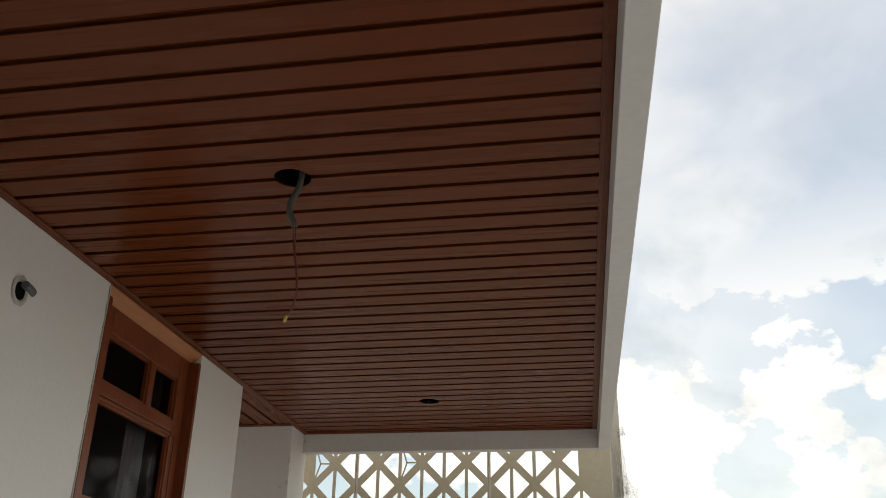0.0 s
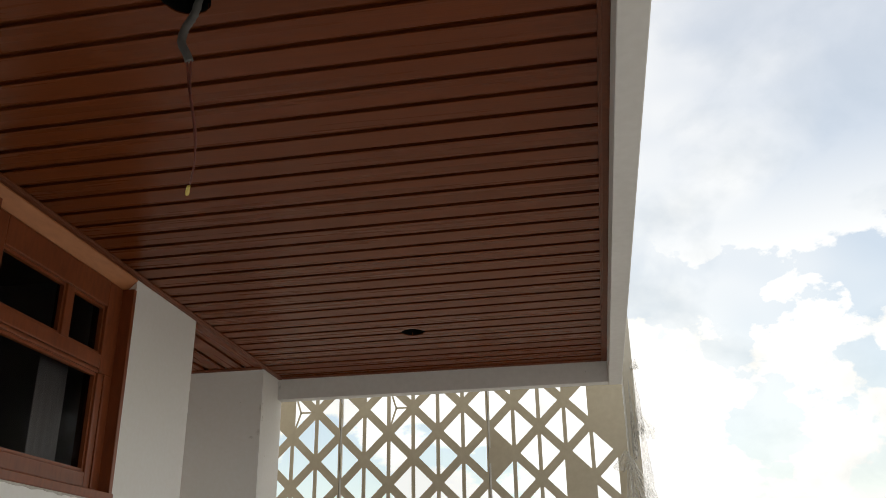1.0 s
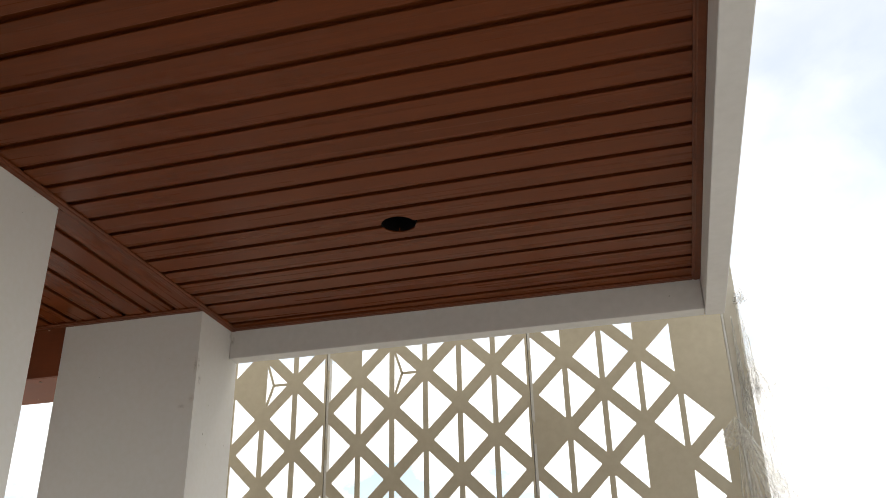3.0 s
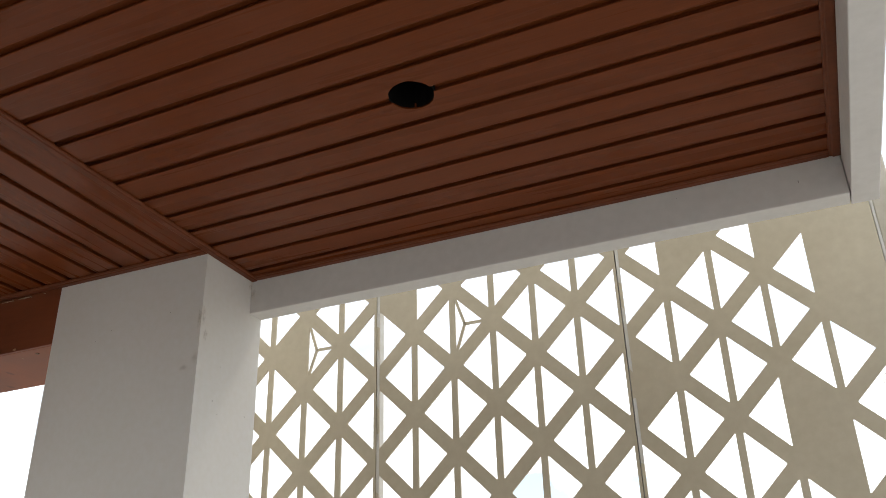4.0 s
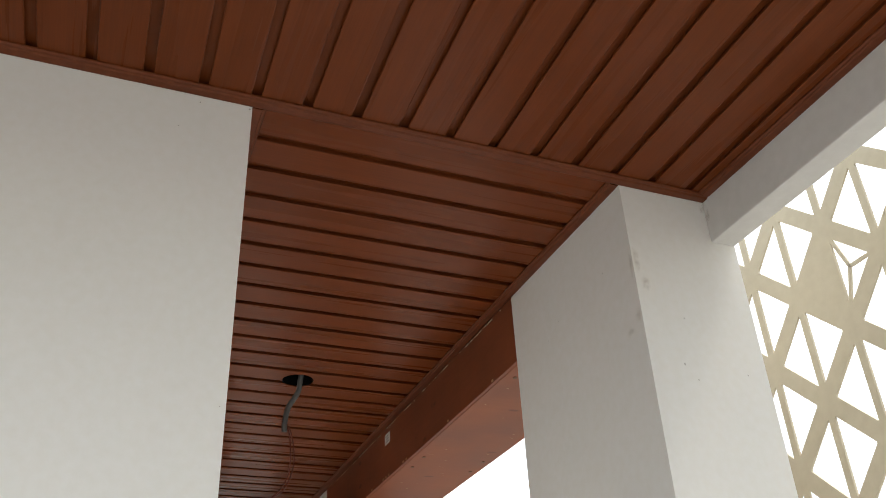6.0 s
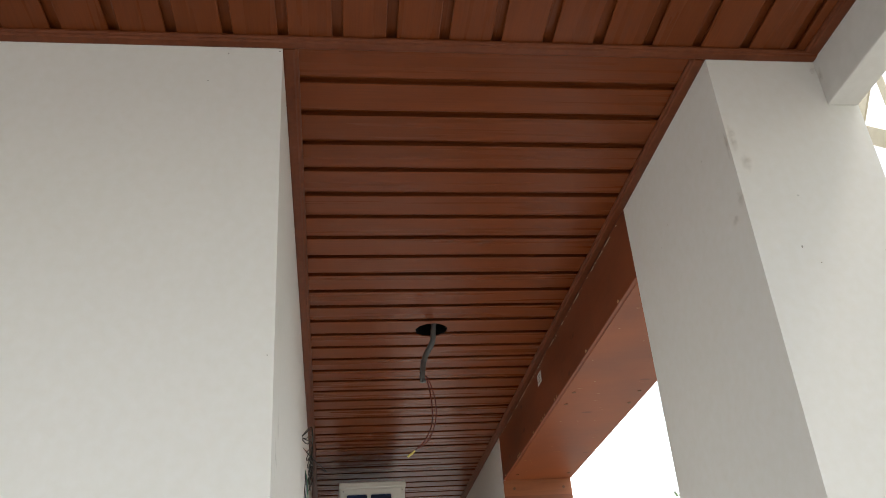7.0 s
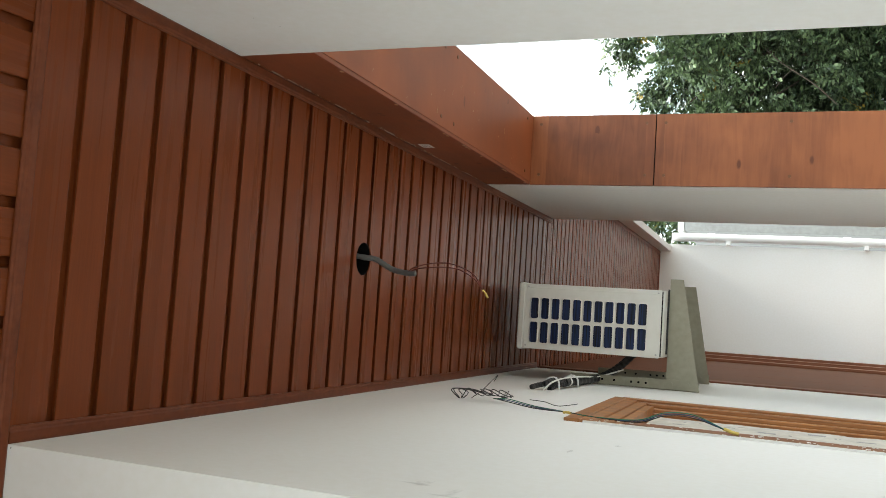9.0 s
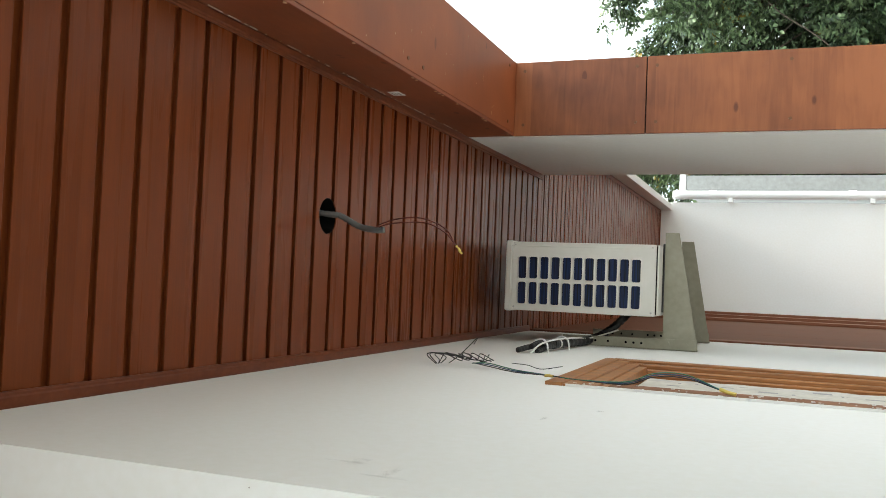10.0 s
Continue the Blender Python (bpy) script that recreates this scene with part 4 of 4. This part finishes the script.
for r in range(11):
    for c in range(2):
        hz, hy = (gz1 - gz0) / 11, (gy1 - gy0) / 2
        a, b = gy0 + c * hy + 0.0072, gy0 + (c + 1) * hy - 0.0072
        lo, hi = gz0 + r * hz + 0.0054, gz0 + (r + 1) * hz - 0.0054
        q = 0.007
        rects.append([(yy + q * math.cos(g), zz + q * math.sin(g)) for yy, zz, g0 in ((b - q, lo + q, -0.5), (b - q, hi - q, 0.0), (a + q, hi - q, 0.5), (a + q, lo + q, 1.0))
                      for g in (math.pi * (g0 + f / 6) for f in range(4))])
edges = []
for poly in [[(y0, z0), (y1, z0), (y1, z1), (y0, z1)]] + rects:
    vs = [bm.verts.new((AX - 0.008, yy, zz)) for yy, zz in poly]
    edges += [bm.edges.new((vs[i], vs[(i + 1) % len(vs)])) for i in range(len(vs))]
bmesh.ops.triangle_fill(bm, edges=edges, use_beauty=True, use_dissolve=False)
r = bmesh.ops.extrude_face_region(bm, geom=bm.faces[:])
for v in [e for e in r["geom"] if isinstance(e, bmesh.types.BMVert)]:
    v.co.x += 0.010
ends = part("end_grille", bm, M_ac, ac, "off-white end panel with two columns of openings")
for poly in rects:
    # raised lip round each opening
    cy, cz = sum(p[0] for p in poly) / 16, sum(p[1] for p in poly) / 16
    outer = [(cy + (yy - cy) * 1.075, cz + (zz - cz) * 1.17) for yy, zz in poly]
    bm = bmesh.new()
    ri = [bm.verts.new((AX + 0.0015, yy, zz)) for yy, zz in poly] + [bm.verts.new((AX + 0.0048, yy, zz)) for yy, zz in poly]
    ro = [bm.verts.new((AX + 0.0038, yy, zz)) for yy, zz in outer] + [bm.verts.new((AX + 0.0015, yy, zz)) for yy, zz in outer]
    ch = [ri[:16], ri[16:], ro[:16], ro[16:]]
    for q in range(3):
        for k in range(16):
            bm.faces.new((ch[q][k], ch[q][(k + 1) % 16], ch[q + 1][(k + 1) % 16], ch[q + 1][k]))
    part("opening_lip", bm, M_ac, ends)
part("panel_ridge", boxes((AX + 0.0018, AX + 0.0045, y0 + 0.004, y1 - 0.004, gz1 + 0.024, gz1 + 0.027), bevel=0.001), M_ac, ends)
part("panel_ridge", boxes((AX + 0.0018, AX + 0.0045, gy1 + 0.034, gy1 + 0.037, z0 + 0.004, gz1 + 0.023), bevel=0.001), M_ac, ends)
part("coil", boxes((AX - 0.0115, AX - 0.0085, gy0 - 0.004, gy1 + 0.004, gz0 - 0.004, gz1 + 0.004)), M_fin, ac, "dark blue coil fins")
screws(ac, [(AX + 0.002, yy, zz) for yy in (y0 + 0.012, y1 - 0.012) for zz in (z0 + 0.014, z1 - 0.010)], (1, 0, 0), M_steel, 0.004)
fan = part("fan_guard", disc_solid((AX - 0.50, AY1 - 0.0035, 2.35), (0, 1, 0), 0.235, 0.0015, 40), M_ac, ac, "off-white round fan guard")
for rr in (0.05, 0.10, 0.15, 0.20):
    bm = bmesh.new()
    bmesh.ops.create_circle(bm, segments=32, radius=rr)
    ring = [v.co.copy() for v in bm.verts]
    bm.free()
    part("guard_ring", tube([(AX - 0.50 + p.x, AY1 + 0.000, 2.35 + p.y) for p in ring + ring[:1]], 0.003, 5, steps=1), M_ac, fan)
for fx in (AX - 0.14, AX - 0.76):
    part("foot", boxes((fx - 0.03, fx + 0.03, AY0 + 0.02, AY1 + 0.005, AZ0 - 0.007, AZ0), bevel=0.002), M_black, ac, "black rubber foot")

for bx in (AX - 0.14, AX - 0.76):
    br = thing("wall_bracket", (bx, YC, 1.90), "olive-grey folded steel wall bracket under the unit", "bracket", "brackets of the unit")
    zt = AZ0 - 0.007
    # folded arm, deep at the wall and shallow at the tip
    part("arm", prism([(bx + 0.022, YC + 0.002, zt), (bx + 0.022, YC + 0.455, zt), (bx + 0.022, YC + 0.455, zt - 0.052), (bx + 0.022, YC + 0.002, zt - 0.132)], (-0.004, 0, 0)), M_bracket, br)
    part("arm_flange", boxes((bx - 0.022, bx + 0.0178, YC + 0.002, YC + 0.455, zt - 0.004, zt)), M_bracket, br)
    part("leg", boxes((bx - 0.022, bx + 0.022, YC + 0.0005, YC + 0.0045, zt - 0.130, zt + 0.392)), M_bracket, br)
    part("leg_flange", prism([(bx + 0.024, YC + 0.0045, zt - 0.130), (bx + 0.024, YC + 0.045, zt - 0.130), (bx + 0.024, YC + 0.038, zt + 0.392), (bx + 0.024, YC + 0.0045, zt + 0.392)], (0.003, 0, 0)), M_bracket, br)
    # slots are uncut: near-black discs paint the shade inside them
    for zz in (0.345, 0.30, 0.26, 0.21, 0.14, 0.11, 0.08):
        part("slot_shade", disc_solid((bx + 0.0272, YC + 0.022, zt + zz), (1, 0, 0), 0.005, 0.0008, 8), M_shade_black, br)
    for yy, zz in ((0.026, -0.02), (0.026, -0.09)):
        part("bolt", disc_solid((bx + 0.0272, YC + yy, zt + zz), (1, 0, 0), 0.008, 0.006, 6), M_bracket, br)
    part("bolt", disc_solid((bx, YC + 0.40, zt - 0.012), (0, 0, -1), 0.008, 0.012, 6), M_steel, br)

hose = thing("pipe_bundle", (-3.95, YC, 2.40), "black taped refrigerant pipe bundle clipped to the wall", "pipe")
part("wrapped_pipe", tube([(-3.80, YC + 0.024, 2.385), (-3.95, YC + 0.022, 2.368), (-4.15, YC + 0.020, 2.350), (-4.30, YC + 0.034, 2.315), (-4.36, YC + 0.075, 2.265), (-4.38, YC + 0.135, 2.21)], 0.0165, 10, 0.07), M_black, hose)
for k, (dy, dz, end) in enumerate(((0.000, 0.012, -3.60), (0.014, -0.006, -3.63), (-0.006, -0.012, -3.66))):
    # loose pipe ends that splay out of the wrapping
    part("pipe_end", tube([(end, YC + 0.010 + dy, 2.432 + 2.2 * dz), (end - 0.06, YC + 0.020 + dy, 2.412 + 1.4 * dz), (-3.80, YC + 0.023 + 0.5 * dy, 2.386 + 0.5 * dz), (-3.86, YC + 0.022, 2.378)], 0.0095, 9, 0.06), M_black, hose)
for k in range(3):
    fx = -3.80 - 0.045 * k
    part("tape_band", tube([(fx, YC + 0.024, 2.386 - 0.006 * k), (fx - 0.009, YC + 0.024, 2.384 - 0.006 * k)], 0.0186, 10, steps=2), M_white_pl if k % 2 else M_black, hose)
part("thin_pipe", tube([(-3.62, YC - 0.01, 2.43), (-3.66, YC + 0.030, 2.395), (-3.80, YC + 0.042, 2.370), (-4.05, YC + 0.036, 2.35), (-4.2, YC + 0.03, 2.33), (-4.36, YC + 0.06, 2.25)], 0.0032, 8), M_white_pl, hose)
for cx, cz in ((-3.70, 2.405), (-3.90, 2.376)):
    part("clip", tube([(cx + 0.006, YC, cz + 0.026), (cx + 0.004, YC + 0.034, cz + 0.021), (cx, YC + 0.046, cz), (cx - 0.004, YC + 0.034, cz - 0.021), (cx - 0.006, YC, cz - 0.026)], 0.0034, 6), M_white_pl, hose, "white plastic pipe clip")

# loose wires on the corridor wall
lw = thing("loose_wires", (-3.05, YC, 2.40), "tangled dark and green electric wires hanging on the wall", "wires")
rng = random.Random(12)
for i in range(5):
    w = [(-3.06 + 0.01 * rng.random(), YC - 0.005, 2.535)]
    for j in range(7):
        a = j / 6
        w.append((-3.05 + 0.045 * math.sin(a * 9 + i * 1.7) + 0.02 * a, YC + 0.012 + 0.022 * abs(math.sin(a * 7 + i)), 2.53 - 0.16 * a + 0.02 * math.sin(a * 12 + i * 2)))
    part("wire", tube(w, 0.0014, 6), M_wire_k, lw, smooth=True)
for i in range(3):
    part("wire", tube([(-3.03 + 0.006 * i, YC + 0.012, 2.42), (-2.97, YC + 0.012 + 0.004 * i, 2.36), (-2.89, YC + 0.010 + 0.003 * i, 2.26), (-2.800, YC + 0.018, 2.150 - 0.004 * i), (-2.795, YC + 0.014, 2.08),
                       (-2.795, YC + 0.012 + 0.003 * i, 1.965), (-2.80, YC + 0.034 + 0.004 * i, 1.90), (-2.80, YC + 0.036 + 0.004 * i, 1.83), (-2.79, YC + 0.014, 1.745)], 0.0014, 6), (M_wire_k, M_wire_b, M_wire_g)[i], lw, smooth=True)
part("wire", tube([(-3.05, YC + 0.004, 2.50), (-3.06, YC + 0.03, 2.47), (-3.11, YC + 0.075, 2.44), (-3.13, YC + 0.055, 2.455)], 0.0012, 6), M_wire_k, lw, smooth=True)
part("wire", tube([(-3.10, YC + 0.012, 2.33), (-3.04, YC + 0.016, 2.27), (-3.00, YC + 0.012, 2.22), (-3.03, YC + 0.020, 2.17)], 0.0011, 6), M_wire_k, lw, smooth=True)
part("taped_end", tube([(-2.792, YC + 0.018, 1.755), (-2.788, YC + 0.013, 1.738), (-2.786, YC + 0.010, 1.720)], 0.0045, 7), M_yellow, lw, "yellow taped wire end")
part("taped_joint", tube([(-2.806, YC + 0.016, 2.160), (-2.800, YC + 0.018, 2.150), (-2.797, YC + 0.017, 2.138)], 0.0036, 7), M_yellow, lw, "yellow taped wire joint")

# ---------------------------------------------------------------- beyond the corridor
dp = thing("downpipe", (XF + 0.05, 5.255, 0), "white plastic downpipe with clips on the end wall", "downpipe")
part("pipe", tube([(XF + 0.03, 5.259, 0.0), (XF + 0.03, 5.259, 1.0), (XF + 0.03, 5.259, 2.0), (XF + 0.03, 5.259, 2.68)], 0.045, 14), M_white_pl, dp, smooth=True)
for z in (2.288, 1.0):
    part("collar", tube([(XF + 0.03, 5.259, z - 0.035), (XF + 0.03, 5.259, z + 0.035)], 0.0525, 14, steps=2), M_white_pl, dp)
    part("clip", boxes((XF + 0.005, XF + 0.085, 5.183, 5.222, z - 0.195, z - 0.155), bevel=0.002), M_white_pl, dp)
tagged(part("boundary_wall", boxes((-24.0, -14.0, 5.76, 5.965, -0.15, 2.95), bevel=0.006), M_concrete), "raw grey concrete boundary wall", "wall", kind="structure")


tagged(part("wall_coping", boxes((-14.30, -13.99, 5.74, 6.12, 2.953, 3.045), bevel=0.008), M_beam), "cream coping block on the boundary wall", "coping", kind="structure")


def tree(x, y, height, spread, seed, sprays, limbs=()):
    rng = random.Random(seed)
    th = thing("tree", (x, y, -0.16), "leafy green broadleaf tree behind the boundary wall", "tree", "trees behind the wall")
    bm = tube([(x, y, -0.16), (x + 0.1, y - 0.1, height * 0.25), (x - 0.1, y + 0.1, height * 0.5), (x, y, height * 0.85)], 0.17, 10)
    for v in bm.verts:
        f = 1.15 - 0.9 * max(0, v.co.z) / height
        v.co.x, v.co.y = x + (v.co.x - x) * f, y + (v.co.y - y) * f

    def reach(u):
        return spread * (0.60 + 0.5 * math.sin(math.pi * min(1, max(0, u)) ** 0.8)) * (1.0 if u < 0.72 else max(0.25, 1 - 1.9 * (u - 0.72)))

    for i in range(22):
        a, z = rng.uniform(0, 2 * math.pi), height * rng.uniform(0.2, 0.82)
        rr = reach(z / height) * rng.uniform(0.5, 0.85)
        tip = Vector((x + rr * math.cos(a), y + rr * math.sin(a), z))
        base = Vector((x, y, max(0.5, z - 0.9 - 0.5 * rng.random())))
        mid = base.lerp(tip, 0.5) + Vector((rng.uniform(-0.15, 0.15), rng.uniform(-0.15, 0.15), 0.12))
        tube([base, mid, tip], 0.013, 6, bm=bm, steps=4)
    for line, rad in limbs:
        tube(line, rad, 7, bm=bm, steps=5)
    part("trunk", bm, M_bark, th)
    verts, faces, tint = [], [], []
    made = 0
    while made < sprays:
        a, z = rng.uniform(0, 2 * math.pi), height * rng.uniform(0.02, 1.04)
        u = z / height
        rr = reach(u) * rng.random() ** 0.42
        p = Vector((x + rr * math.cos(a), y + rr * math.sin(a), z))
        thick = noise.noise(p * 1.15 + Vector((seed, 0, 0))) + 0.5 * noise.noise(p * 2.9)
        if thick < -0.30 + 0.62 * max(0, u - 0.62) / 0.38:
            continue
        if limbs and p.x > x + 0.3 and any((p.yz - q.yz).length < 0.16 for line, rad in limbs for q in spline(line, 4)):
            continue
        made += 1
        out = Vector((math.cos(a), math.sin(a), rng.uniform(-0.5, 0.7))) + Vector((rng.gauss(0, 0.6), rng.gauss(0, 0.6), rng.gauss(0, 0.5)))
        out.normalize()
        side = out.cross(Vector((rng.gauss(0, 0.4), rng.gauss(0, 0.4), 1))).normalized()
        up = side.cross(out)
        size = rng.uniform(0.75, 1.25)
        old = 1 if rng.random() < 0.012 else 0
        for k in range(9):
            f = k / 8
            q = p + out * (0.26 * f * size) + up * (-0.05 * f * f)
            s = 1 if k % 2 else -1
            ax = (out * (0.35 + 0.9 * f) + side * s * (1.0 - 0.75 * f) + up * rng.uniform(-0.45, 0.25)).normalized()
            sd = ax.cross(up + side * rng.uniform(-0.5, 0.5)).normalized()
            l, w = size * rng.uniform(0.075, 0.12), size * rng.uniform(0.022, 0.034)
            lift = ax.cross(sd) * l * 0.10
            n = len(verts)
            verts += [q, q + ax * l * 0.45 + sd * w + lift, q + ax * l, q + ax * l * 0.45 - sd * w + lift]
            faces += [(n, n + 1, n + 2), (n, n + 2, n + 3)]
            tint += [old, old]
    me = bpy.data.meshes.new("crown")
    me.from_pydata([tuple(v) for v in verts], [], faces)
    me.materials.append(M_leaf)
    me.materials.append(M_leaf_y)
    me.polygons.foreach_set("material_index", tint)
    ob = new("crown", me)
    ob.parent = th
    ob.matrix_parent_inverse = Matrix.Translation(th.location).inverted()
    return th


BOUGHS = [([(-15.25, 7.95, 0.85), (-15.0, 8.19, 1.17), (-14.98, 8.50, 1.60), (-15.0, 8.60, 1.72), (-15.1, 8.82, 1.91)], 0.011), ([(-14.98, 8.45, 1.52), (-14.98, 8.33, 1.64), (-15.0, 8.17, 1.76)], 0.006)]
tree(-16.4, 9.2, 4.52, 1.6, 21, 6400, BOUGHS)
tree(-17.0, 11.2, 5.1, 1.9, 22, 5200)
tree(-17.4, 14.0, 5.4, 2.0, 23, 2600)
tree(-18.6, 17.0, 5.6, 2.2, 25, 1600)
tree(-18.5, 7.0, 4.6, 1.4, 24, 3600)
tree(-17.4, 7.6, 3.3, 1.35, 26, 3200)

# far house with a gable roof and two roof tanks
fh = thing("far_house", (7.9, 42, -0.16), "distant grey house with a dark gable roof", "house")
part("wall", boxes((5.0, 10.9, 40.0, 46.0, -0.16, 4.95)), M_housewall, fh)
roof = part("roof", prism([(4.6, 39.6, 5.02), (7.9, 39.6, 5.88), (11.2, 39.6, 5.02), (11.2, 39.6, 4.84), (7.9, 39.6, 5.68), (4.6, 39.6, 4.84)], (0, 7, 0)), M_roof, fh)
part("gable", prism([(5.0, 40.0, 4.95), (10.9, 40.0, 4.95), (7.9, 40.0, 5.70)], (0, 0.2, 0)), M_housewall, fh)
for tx in (5.35, 6.15):
    tk = part("chimney", boxes((tx, tx + 0.48, 41.5, 42.0, 4.9, 5.82), bevel=0.02), M_roof, fh)
    part("cap", boxes((tx - 0.05, tx + 0.53, 41.44, 42.06, 5.82, 5.90), bevel=0.02), M_concrete, tk)


fh.location.z -= 0.50

# ---------------------------------------------------------------- marks and stains on the walls
M_mark = mat("dark_grime_mark", (0.38, 0.365, 0.34), 0.8)
M_rust = vary(mat("rust_brown_stain", (0.70, 0.48, 0.18), 0.7), (0.78, 0.58, 0.25), (0.50, 0.29, 0.08), (1, 1, 1), 80, 18, 0.1, 0.001)
M_smudge = vary(mat("grey_smudge", (0.74, 0.735, 0.72), 0.7), (0.81, 0.805, 0.79), (0.74, 0.735, 0.72), (1, 1, 1), 60, 14, 0.1, 0.001)


def fading(m, strength, scale):
    """Let the patch thin out towards its rim, unevenly, with the wall showing through."""
    t = m.node_tree
    out, b = t.nodes["Material Output"], t.nodes["Principled BSDF"]
    tr, mx = t.nodes.new("ShaderNodeBsdfTransparent"), t.nodes.new("ShaderNodeMixShader")
    co, n, at = t.nodes.new("ShaderNodeTexCoord"), t.nodes.new("ShaderNodeTexNoise"), t.nodes.new("ShaderNodeAttribute")
    at.attribute_name = "body"
    n.inputs["Scale"].default_value, n.inputs["Detail"].default_value = scale, 4
    mr, mu, st = t.nodes.new("ShaderNodeMapRange"), t.nodes.new("ShaderNodeMath"), t.nodes.new("ShaderNodeMath")
    mr.inputs["From Min"].default_value, mr.inputs["From Max"].default_value = 0.30, 0.62
    mu.operation = st.operation = "MULTIPLY"
    st.inputs[1].default_value = strength
    t.links.new(co.outputs["Object"], n.inputs["Vector"])
    t.links.new(n.outputs["Fac"], mr.inputs["Value"])
    t.links.new(mr.outputs[0], mu.inputs[0])
    t.links.new(at.outputs["Fac"], mu.inputs[1])
    t.links.new(mu.outputs[0], st.inputs[0])
    t.links.new(st.outputs[0], mx.inputs["Fac"])
    t.links.new(tr.outputs[0], mx.inputs[1])
    t.links.new(b.outputs[0], mx.inputs[2])
    t.links.new(mx.outputs[0], out.inputs["Surface"])


fading(M_rust, 0.22, 60)
fading(M_smudge, 0.18, 60)


def blots(name, face, rows, material, label, category, size=1.0):
    """Thin uneven patches on a wall; face is the axis the wall looks along, rows are place, width and height."""
    bm = bmesh.new()
    body = bm.verts.layers.float.new("body")
    for i, (p, w, h) in enumerate(rows):
        n = 13

        def spot(k, f):
            a = 2 * math.pi * k / n
            r = f * (1 + 0.45 * noise.noise((k * 0.9, i * 3.3, 1.7)))
            u, v = w * r * math.cos(a) * size, h * r * math.sin(a) * size
            return (p[0] + 0.0003, p[1] + u, p[2] + v) if face == "x" else (p[0] + u, p[1] + (0.0003 if face == "y" else -0.0011), p[2] + v)
        if material is M_mark:
            prism([spot(k, 1) for k in range(n)], (0.0002, 0, 0) if face == "x" else (0, 0.0002, 0), bm)
            continue
        rings = [[bm.verts.new(spot(k, f)) for k in range(n)] for f in (0.4, 1.0, 1.7)]
        for ring, q in zip(rings, (1.0, 0.55, 0.0)):
            for v in ring:
                v[body] = q
        bm.faces.new(rings[0])
        for a, b in zip(rings, rings[1:]):
            for k in range(n):
                bm.faces.new((a[k - 1], a[k], b[k], b[k - 1]))
    return tagged(part(name, bm, material), label, category, kind="stuff")


blots("nail_marks", "x", [((XW, 4.963, 2.488), 0.0014, 0.002), ((XW, 4.941, 2.383), 0.002, 0.004), ((XW, 4.967, 2.352), 0.0018, 0.0020),
                          ((XW, 3.928, 2.722), 0.0013, 0.0013), ((XW, 3.960, 2.785), 0.0018, 0.0018), ((XW, 4.045, 2.202), 0.0013, 0.0013), ((XW, 4.050, 2.793), 0.003, 0.002), ((XW, 5.094, 2.376), 0.0016, 0.0024)], M_mark, "small dark nail marks on the white wall", "marks", 0.7)
blots("nail_marks", "-y", [((-1.919, YO, 2.619), 0.0013, 0.0013), ((-1.974, YO, 2.593), 0.0013, 0.0013), ((-1.710, YO, 2.637), 0.0018, 0.0014), ((-0.007, YB, 2.750), 0.0016, 0.0060), ((-0.30, YB, 2.775), 0.0020, 0.0014)], M_mark, "small dark nail marks on white paint", "marks", 0.7)
blots("rust_stains", "x", [((XW, 4.870, 2.610), 0.005, 0.020), ((XW, 4.885, 2.560), 0.007, 0.013), ((XW, 5.078, 2.780), 0.006, 0.008)], M_rust, "faint ochre stains on the wall's corner", "stains")
blots("rust_stains", "-y", [((-1.606, YO, 2.600), 0.004, 0.020), ((-1.610, YO, 2.486), 0.008, 0.010), ((-1.643, YO, 2.462), 0.009, 0.006), ((-1.590, YB, 2.762), 0.005, 0.014)], M_rust, "faint ochre stains by the wall's corner", "stains")
blots("grey_smudges", "y", [((-1.753, YC, 2.137), 0.016, 0.008), ((-1.712, YC, 2.076), 0.020, 0.006), ((-1.744, YC, 2.145), 0.004, 0.022), ((-1.688, YC, 2.075), 0.004, 0.026), ((-2.25, YC, 2.02), 0.014, 0.004), ((-2.40, YC, 1.95), 0.008, 0.005)], M_smudge, "faint grey smudges on the white wall", "smudges")
